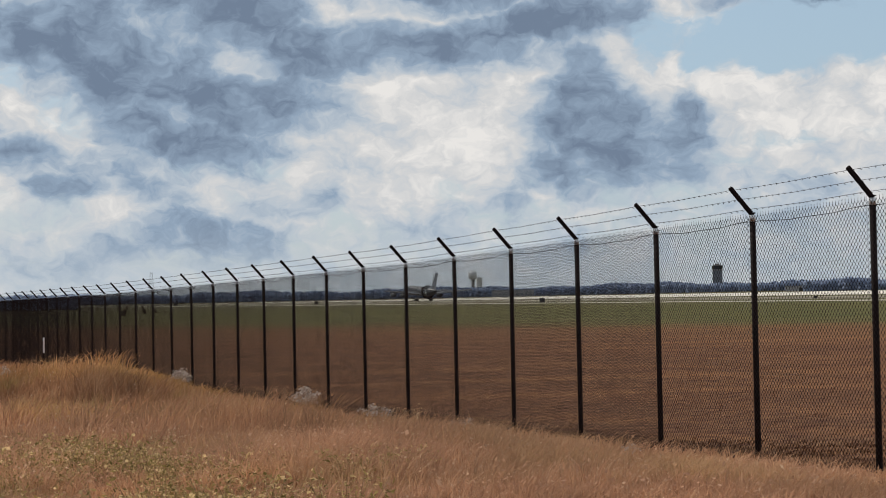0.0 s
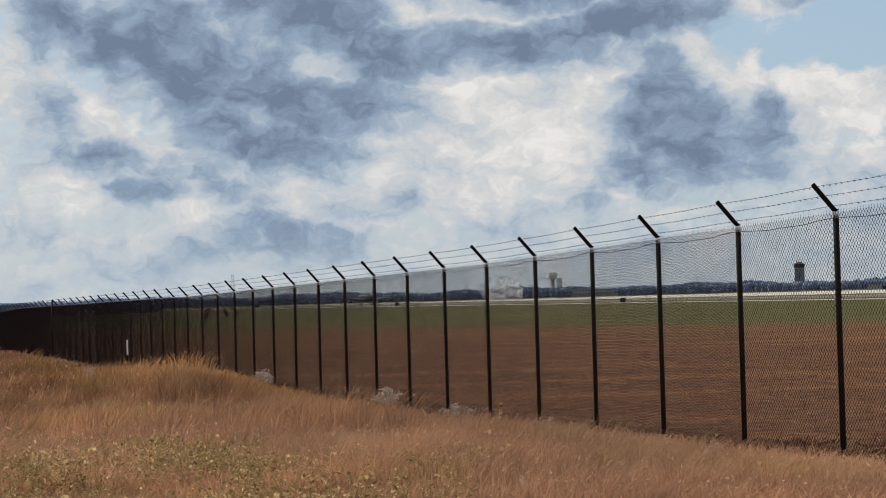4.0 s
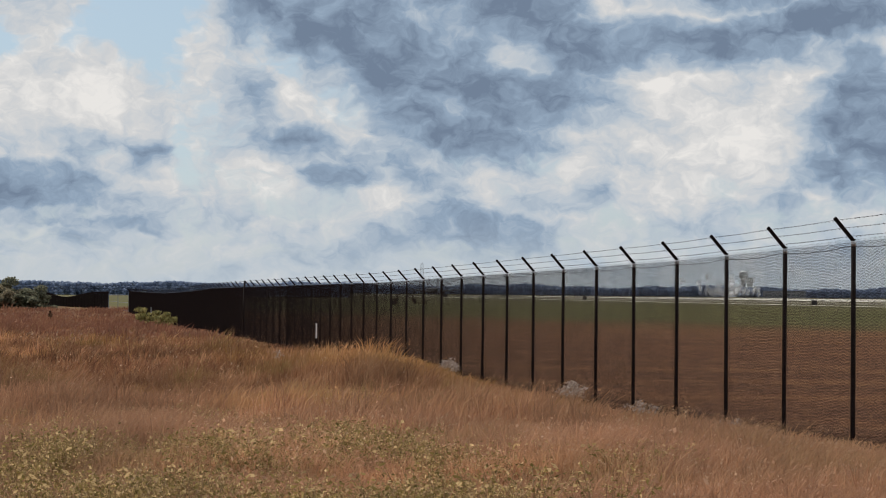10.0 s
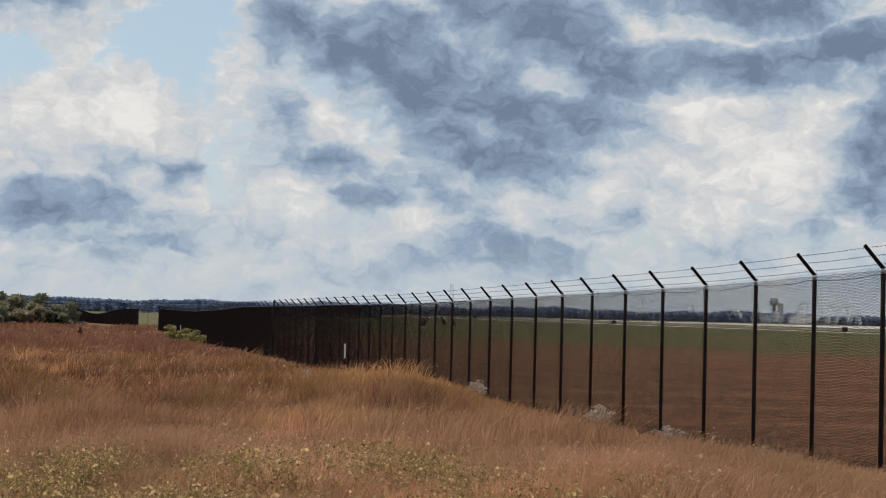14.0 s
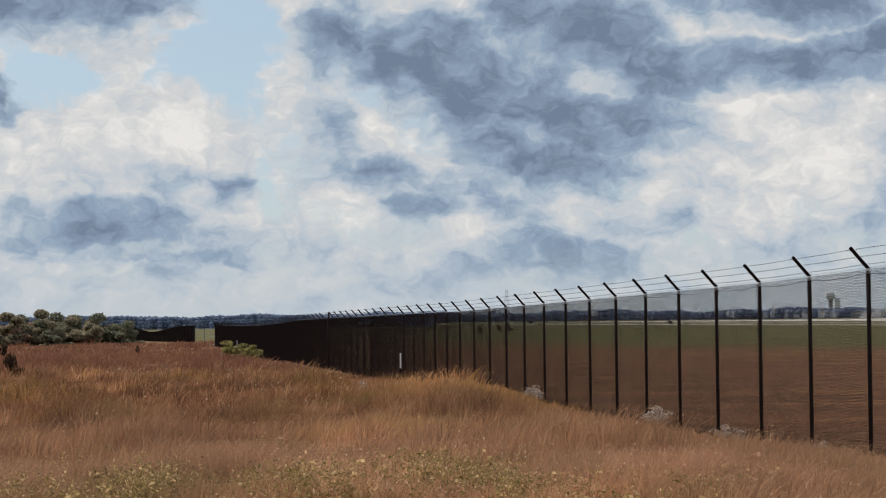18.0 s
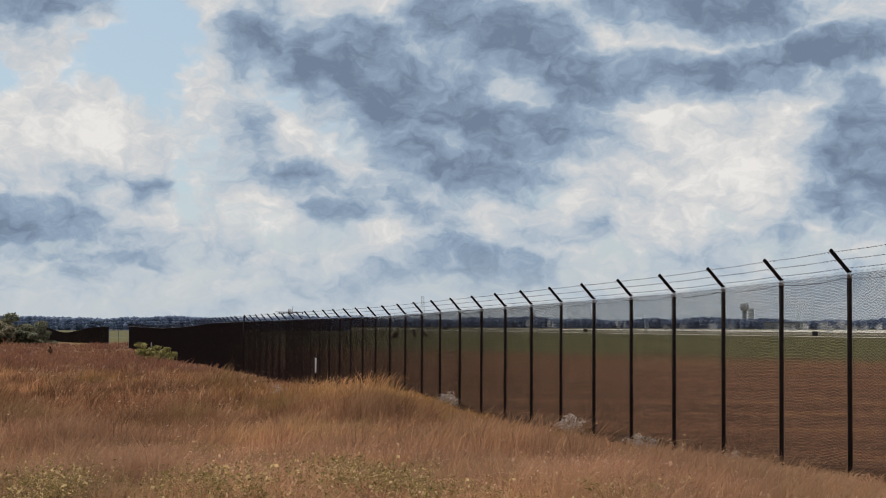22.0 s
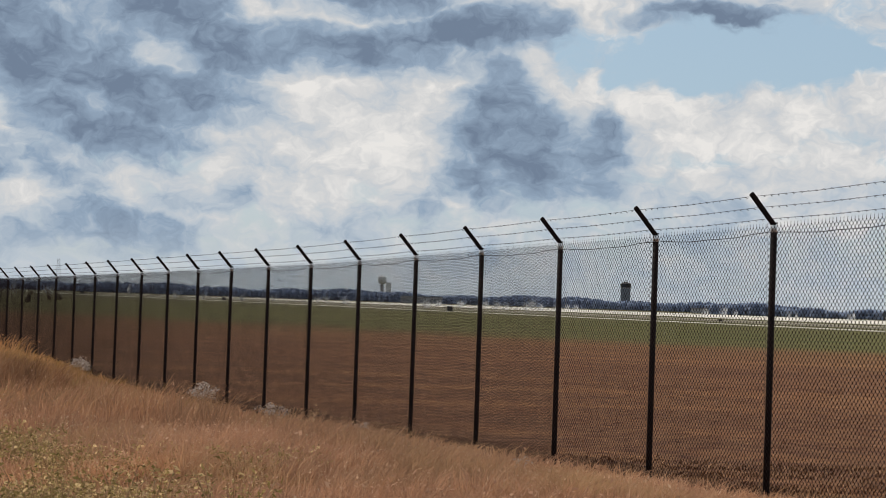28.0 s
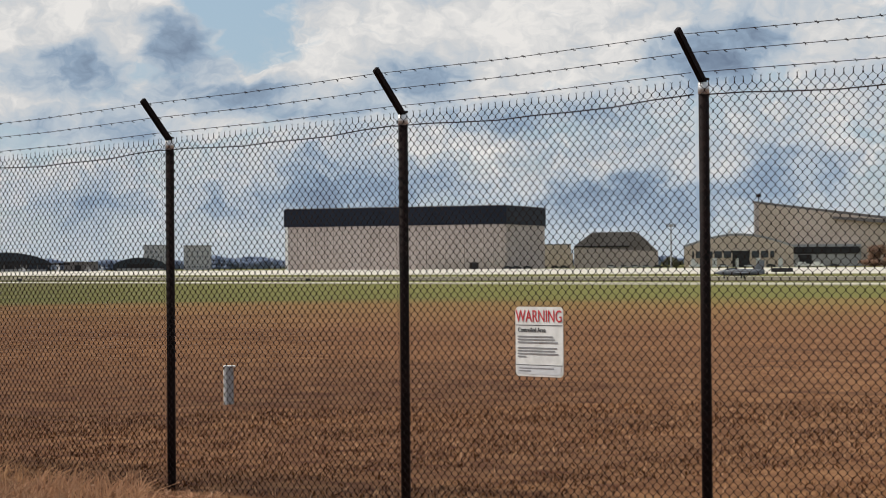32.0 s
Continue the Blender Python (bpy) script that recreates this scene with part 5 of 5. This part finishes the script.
def make_grass():
    rng = np.random.RandomState(5)
    label = "tall dry russet grass swaying outside the fence"
    # tufts, blades in each, from, to, height, width of a blade, spread of a tuft, seed heads in each, their size
    for tufts, each, r0, r1, h, w, spread, heads, size in ((1200, 26, 3, 11, 0.3, 0.006, 0.07, 4, 0.006), (9000, 26, 11, 24, 0.42, 0.0075, 0.085, 9, 0.0085),
                                                           (8000, 26, 24, 44, 0.40, 0.012, 0.13, 8, 0.009), (6500, 24, 44, 85, 0.40, 0.024, 0.24, 7, 0.015),
                                                           (4200, 22, 85, 180, 0.42, 0.055, 0.5, 6, 0.032), (1800, 20, 180, 262, 0.45, 0.11, 0.8, 5, 0.06)):
        cx, cy = wedge(rng, tufts, r0, r1, -20.5, 30)
        dense = growth(cx, cy)
        keep = (cx < fence_line(cy) - 0.2) & (rng.rand(tufts) < np.clip(0.72 + 0.6 * dense, 0.15, 1))
        cx, cy, dense = cx[keep], cy[keep], dense[keep]
        tall = h * np.clip(0.72 + 0.75 * dense, 0.25, 1.7) * rng.uniform(0.55, 1.4, len(cx))
        tall *= np.clip((fence_line(cy) - cx) / 2.6, 0.3, 1)
        # taller growth on the hummock by the fence, short grass by the path in front
        tall *= 1 + 0.2 * np.exp(-(((cx - fence_line(cy) + 1.5) / 2.2) ** 2 + ((cy - 54.0) / 9.0) ** 2))
        tall *= np.clip((cy - 4.0) / 20.0, 0.4, 1)
        for which, count in ((0, each), (1, heads)):
            x, y, high_ = np.repeat(cx, count), np.repeat(cy, count), np.repeat(tall, count)
            ox, oy = rng.normal(0, spread, len(x)), rng.normal(0, spread, len(x))
            inside = x + ox < fence_line(y + oy) - 0.06
            x, y, ox, oy, high_ = x[inside] + ox[inside], y[inside] + oy[inside], ox[inside], oy[inside], high_[inside]
            away = np.arctan2(oy, ox) + rng.normal(0, 0.5, len(x))
            if which:
                reach = 0.45 * high_
                flecks(rng, x + np.cos(away) * reach + 0.2 * high_, y + np.sin(away) * reach, high_ * rng.uniform(0.6, 1.05, len(x)), size, M_FLECK, "grass_seed_heads", "fine russet and pale seed heads in the dry grass")
            else:
                blades(rng, x, y, high_, w, 0.8, M_STRAW, "tall_grass", label, away)
    # a low matted under-growth between the tufts
    for n, r0, r1, w in ((60000, 11, 30, 0.012), (50000, 30, 80, 0.03), (30000, 80, 262, 0.1)):
        x, y = wedge(rng, n, r0, r1, -20.5, 28)
        keep = x < fence_line(y) - 0.1
        blades(rng, x[keep], y[keep], np.full(keep.sum(), 0.17), w, 1.4, M_STRAW, "matted_grass", "low matted dry grass between the tufts")
    for n, r0, r1, a0, h, w in ((110000, 9, 24, 8, 0.028, 0.016), (130000, 20, 60, 2, 0.023, 0.017), (40000, 50, 130, -6, 0.02, 0.03)):
        x, y = wedge(rng, n, r0, r1, a0, 54)
        rows = smooth_noise(x * 0.25 + y * 0.05, y, 1.3, 33)
        keep = (x > fence_line(y) - 0.2) & (rng.rand(n) < np.clip(0.5 + 0.45 * smooth_noise(x, y, 1.8, 31) + 0.4 * rows, 0.08, 1))
        x, y = x[keep], y[keep]
        blades(rng, x, y, h * rng.uniform(0.6, 2.4, len(x)), w, 1.6, M_STUBBLE, "mown_stubble", "short mown dry stubble inside the fence")


make_grass()


# ---- weeds and bushes ----
def weed_mesh(rng, stalks, high_, leafy, mat_leaf):
    """Stalks and small leaves or seed heads: two meshes."""
    sv, sf, lv, lt = [], [], [], []
    for k in range(stalks):
        a, r = rng.uniform(0, 6.28), rng.uniform(0, 0.22)
        p = Vector((r * math.cos(a), r * math.sin(a), -0.03))
        q = p + Vector((math.cos(a) * rng.uniform(0.02, 0.3), math.sin(a) * rng.uniform(0.02, 0.3), high_ * rng.uniform(0.6, 1.1)))
        v, f = tube([p, p.lerp(q, 0.5) + Vector((0.02, 0.01, 0)), q], [0.005, 0.004, 0.002], 3, False)
        sf += [tuple(i + len(sv) for i in g) for g in f]
        sv += v
        for j in range(leafy):
            c = np.array(p.lerp(q, rng.uniform(0.35, 1.05))) + rng.normal(0, 0.035, 3)
            e, g = rng.normal(0, 1, 3), rng.normal(0, 1, 3)
            s = rng.uniform(0.005, 0.0125)
            b = len(lv)
            lv += [c - e * s, c + g * s * 0.7, c + e * s, c - g * s * 0.7]
            lt += [(b, b + 1, b + 2), (b, b + 2, b + 3)]
    return mesh_data("stem", sv, sf, M_STALK), tri_mesh("foliage", np.array(lv), np.array(lt), mat_leaf)


def make_weeds():
    rng = np.random.RandomState(9)
    pale = [weed_mesh(rng, 14, 0.62, 18, M_HEADS) for _ in range(3)]
    green = [weed_mesh(rng, 18, 0.40, 30, M_WEED) for _ in range(3)]

    def plant(kinds, x, y, scale, name, label, group):
        s, l = kinds[rng.randint(3)]
        ob = thing(name, label, "weed", pose(x, y, float(land(x, y)), 0, 0, rng.uniform(0, 360)), group)
        ob.scale = (scale * 1.2, scale * 1.2, scale)
        tagged(child("stem", s, ob), kind="stuff")
        tagged(child("foliage", l, ob), kind="stuff")

    # bleached mounds at the foot of the fence
    mounds = []
    for k in range(3):
        v, t = leaf_cloud(rng, 420, np.array([0.20, 0.20, 0.13]), 0.02)
        v[:, 2] = np.abs(v[:, 2] + 0.24)
        mounds.append((weed_mesh(rng, 16, 0.4, 2, M_MOUND)[0], tri_mesh("foliage", v, t, M_MOUND)))
    for az, r, s in ((2.85, 36.0, 0.95), (3.15, 35.4, 0.9), (-0.48, 46.6, 0.9), (-0.2, 46.0, 0.8), (4.9, 31.4, 0.7), (5.3, 31.0, 0.6), (-5.37, 56.5, 1.1), (7.6, 27.4, 0.5), (12.2, 20.5, 0.45)):
        p = at(az, r)
        plant(mounds, min(p.x, float(fence_line(p.y)) - 0.25), p.y, s, "dry_weed", "bleached dry weed mound at the foot of the fence", "dry weeds")
    for k in range(250):
        while True:
            x, y = wedge(rng, 1, 13.5, 20 if k % 3 else 32, -18, 6 if k % 4 == 0 else 2)
            if smooth_noise(x, y, 3.1, 41)[0] > rng.uniform(-0.45, 0.9):
                break
        pale_one = k % 6 == 0
        plant(pale if pale_one else green, float(min(x[0], fence_line(y[0]) - 0.8)), float(y[0]), rng.uniform(0.45, 0.95) * (0.65 if pale_one else 1.0), "wild_weed",
              "dry weed with pale seed heads in the grass" if pale_one else "low leafy green weed in the dry grass", "weeds in the grass")
    v, t = leaf_cloud(rng, 700, np.array([0.9, 0.9, 0.45]), 0.10)
    v[:, 2] = np.abs(v[:, 2] + 0.35)
    low = tri_mesh("leaves", v, t, M_BUSH)
    dark = tri_mesh("leaves", v * np.array([0.42, 0.42, 1.25]), t, M_SHRUB)
    stem = mesh_data("stem", *tube([(0, 0, -0.1), (0.05, 0, 0.5)], [0.03, 0.015], 6), M_BARK)
    for az, r, s, data, name, label in ((-9.1, 150, 1.45, low, "bush", "yellow green low bush beside the fence"), (-8.6, 147, 1.2, low, "bush", "yellow green low bush beside the fence"),
                                        (-8.2, 143, 1.1, low, "bush", "yellow green low bush beside the fence"), (-15.35, 80, 1.25, dark, "shrub", "small dark brown shrub alone in the dry grass"),
                                        (-11.9, 175, 0.7, dark, "shrub", "small dark shrub in the dry grass"), (-2.09, 396, 1.7, dark, "shrub", "dark low shrub out on the field"),
                                        (-1.5, 440, 1.6, dark, "shrub", "dark low shrub out on the field"), (-1.2, 462, 1.6, dark, "shrub", "dark low shrub out on the field")):
        p = at(az, r)
        ob = thing(name, label, "bush", pose(p.x, p.y, float(land(p.x, p.y)), 0, 0, rng.uniform(0, 360)), "field bushes")
        ob.scale = (s, s, s)
        child("stem", stem, ob)
        child("leaves", data, ob)


make_weeds()


# ---- the far end of the fence: gate and second run ----
def make_gate():
    a, b = Vector((FENCE_PX[-1], FENCE_PY[-1], 0)), at(-10.27, 268)
    gate = thing("field_gate", "closed thin mesh gate in the fence gap", "gate", pose(a.x, a.y, -1.08, 0, 0, facing(a, b)))
    w = (b - a).length
    for x in (0.3, w / 2, w - 0.3):
        child("gate_post", mesh_data("gate_post", *tube([(x, 0, -0.2), (x, 0, 2.1)], [0.045, 0.045], 6), M_TOWER), gate)
    for z in (0.15, 1.1, 2.0):
        child("rail", mesh_data("rail", *tube([(0.3, 0, z), (w - 0.3, 0, z)], [0.02, 0.02], 6), M_TOWER), gate)
    second = thing("second_fence", "dark chain-link fence beyond the gate", "fence", pose(0, 0, 0))
    p = b.copy()
    post = mesh_data("post", *tube([(0, 0, -0.3), (0, 0, 2.4)], [0.045, 0.045], 6), M_POST)
    v, t = chain_link(STEP, 2.4, 0.16, 0.083, 0.02, False)
    mesh = tri_mesh("chain_link", v, t, M_WIRE)
    turn = 90 + 22
    for k in range(34):
        z = -1.12 - 0.9 * math.exp(-((k - 13) / 6.0) ** 2)
        child("post", post, second, "", pose(p.x, p.y, z))
        child("chain_link", mesh, second, "", pose(p.x, p.y, z, 0, 0, turn))
        p += STEP * Vector((math.cos(radians(turn)), math.sin(radians(turn)), 0))


make_gate()


# ---- aircraft ----
def lofted(sections, sides=20):
    verts, faces = [], []
    for y, rx, rz, cz in sections:
        for s in range(sides):
            a = 2 * math.pi * s / sides
            verts.append((rx * math.cos(a), y, cz + rz * math.sin(a)))
    for k in range(len(sections) - 1):
        for s in range(sides):
            a, b = k * sides + s, k * sides + (s + 1) % sides
            faces.append((a, a + sides, b + sides, b))
    faces += [tuple(range(sides)), tuple(range((len(sections) - 1) * sides, len(sections) * sides))[::-1]]
    return verts, faces


def blade(root, tip, thick_root, thick_tip, vertical=False):
    """A swept wing or fin: root and tip are (out, front, back, z)."""
    verts = []
    for (o, f, b, z), t in ((root, thick_root), (tip, thick_tip)):
        for y, dz in ((f, 0), (f - 0.25 * (f - b), t / 2), (b, 0), (f - 0.25 * (f - b), -t / 2)):
            verts.append((dz, y, z + o) if vertical else (o, y, z + dz))
    faces = [(0, 1, 2, 3), (7, 6, 5, 4)] + [(k, k + 4, (k + 1) % 4 + 4, (k + 1) % 4) for k in range(4)]
    return verts, faces


def make_jet():
    jet = thing("jet_airliner", "grey four-engined swept-wing military jet", "aircraft")
    sec = [(20.5, 0.15, 0.15, -0.4), (19.5, 0.9, 0.95, -0.3), (17.5, 1.6, 1.7, -0.1), (14.5, 1.88, 2.05, 0), (-6, 1.88, 2.05, 0), (-12, 1.55, 1.65, 0.35), (-18, 0.75, 0.85, 0.95), (-20.8, 0.2, 0.3, 1.2)]
    body = child("fuselage", mesh_data("fuselage", *lofted(sec), M_SKIN, True), jet)
    child("cockpit_glass", mesh_data("cockpit_glass", *lofted([(19.2, 0.7, 0.25, 0.45), (18.2, 1.1, 0.4, 0.95), (17.3, 1.2, 0.35, 1.25)], 12), M_GLASS), body)
    for s in (-1, 1):
        child("wing", mesh_data("wing", *blade((1.2 * s, 6.0, -4.2, -1.1), (20.0 * s, -8.0, -10.6, 0.9), 1.7, 0.6), M_SKIN), jet)
        child("tailplane", mesh_data("tailplane", *blade((0.5 * s, -14.6, -19.2, 1.2), (6.1 * s, -18.4, -20.4, 2.0), 0.5, 0.12), M_SKIN), jet)
        for out, y, z in ((8.6, 1.8, -1.9), (14.2, -2.2, -1.3)):
            e = [(y + 2.6, 0.72, 0.72, z), (y + 2.0, 0.9, 0.9, z), (y - 0.6, 0.85, 0.85, z), (y - 3.0, 0.45, 0.45, z)]
            eng = child("engine", mesh_data("engine", *lofted(e, 14), M_SHELL, True), jet, "", pose(out * s, 0, 0))
            child("intake", mesh_data("intake", *lofted([(y + 2.63, 0.62, 0.62, z), (y + 2.55, 0.6, 0.6, z)], 12), M_DARK), eng, "dark engine intake")
            child("pylon", mesh_data("pylon", *blade((0, y + 1.6, y - 3.5, z + 0.6), (1.0, y - 0.6, y - 4.0, z + 0.6), 0.3, 0.3, True), M_SKIN), eng)
        leg = child("landing_gear", mesh_data("landing_gear", *tube([(2.9 * s, -1.6, -1.4), (3.3 * s, -1.6, -3.6)], [0.22, 0.18], 8), M_GREYW), jet)
        for dy in (-0.75, 0.75):
            for dx in (-0.45, 0.45):
                child("wheel", mesh_data("wheel", *tube([(-0.16, 0, 0), (0.16, 0, 0)], [0.55, 0.55], 14), M_TYRE), leg, "", pose(3.3 * s + dx, -1.6 + dy, -3.6))
    child("fin", mesh_data("fin", *blade((0, -11.5, -18.6, 1.4), (7.6, -18.6, -21.6, 1.4), 0.6, 0.16, True), M_TOWER), jet)
    nose = child("nose_gear", mesh_data("nose_gear", *tube([(0, 15, -1.7), (0, 15, -3.7)], [0.16, 0.14], 8), M_GREYW), jet)
    for dx in (-0.3, 0.3):
        child("wheel", mesh_data("wheel", *tube([(-0.12, 0, 0), (0.12, 0, 0)], [0.46, 0.46], 12), M_TYRE), nose, "", pose(dx, 15, -3.7))
    return jet


JET = make_jet()
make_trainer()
JET_ROWS = [(0.0, 837, 3.9, 3.5), (0.5, 867, 3.2, 3.0), (2.5, 992, 3.15, 1.0), (6.0, 1214, 3.15, 0), (9.0, 1402, 3.15, 0), (13.0, 1648, 3.15, 0), (16.5, 1905, 3.3, 2.0),
            (19.0, 2120, 6.0, 6.0), (21.0, 2320, 12.0, 7.0), (22.0, 2420, 18.0, 7.0), (23.0, 2515, 26.4, 7.0), (24.5, 2670, 37.5, 7.0), (26.5, 2880, 63.0, 7.0), (27.0, 2930, 69.5, 7.0), (29.0, 3140, 95.0, 7.0), (32.0, 3450, 132.0, 7.0)]


def make_smoke():
    rng = np.random.RandomState(3)
    smoke = thing("tyre_smoke", "thin white tyre smoke drifting off the runway", "smoke")
    bm = bmesh.new()
    bmesh.ops.create_icosphere(bm, subdivisions=2, radius=3.2)
    bmesh.ops.delete(bm, geom=[v for v in bm.verts if v.co.y > 0.1], context="VERTS")
    for v in bm.verts:
        v.co *= 1 + rng.uniform(-0.15, 0.12)
    data = bpy.data.meshes.new("puff")
    bm.to_mesh(data)
    bm.free()
    data.materials.append(M_SMOKE)
    data.polygons.foreach_set("use_smooth", [True] * len(data.polygons))
    return smoke, [child("puff", data, smoke) for _ in range(36)]


SMOKE, PUFFS = make_smoke()


def motions():
    walk(JET, [(t, Matrix.Translation(on_field(272, s, z)) @ pose(0, 0, 0, pitch, 0, 11.5)) for t, s, z, pitch in JET_ROWS])
    touch = on_field(270, 862, 0.8)
    drift = [(0.0, on_field(272, 829, 3.9)), (0.4, on_field(272, 854, 3.3)), (0.7, touch), (1.5, touch + ACROSS * 3), (6.0, touch + ACROSS * 13 + Vector((0, 0, 1.5))), (13.0, touch + ACROSS * 44 + Vector((0, 0, 1.5))), (20.0, touch + ACROSS * 70 + Vector((0, 0, 0.5))), (32.0, touch + ACROSS * 110 + Vector((0, 0, -1.0)))]
    walk(SMOKE, [(t, Matrix.Translation(p)) for t, p in drift])
    rng = np.random.RandomState(8)
    for puff in PUFFS:
        d = Vector(rng.normal(0, 1, 3))
        d.z = abs(d.z)
        rows = []
        for t, wide, tall in ((0.0, 0.12, 0.05), (0.4, 0.12, 0.05), (0.8, 3.5, 0.4), (1.5, 3.6, 1.2), (3.0, 4.2, 2.4), (6.0, 4.6, 3.4), (9.0, 6.5, 3.2), (13.0, 12.0, 2.6), (20.0, 60.0, 1.2), (32.0, 160.0, 0.6)):
            rows.append((t, Matrix.Translation((d.x * wide, d.y * wide * 0.8, d.z * tall - 0.3 * (t < 0.5))) @ pose(0, 0, 0, 0, 0, 8 * d.x * min(t, 8))))
        walk(puff, rows)


motions()
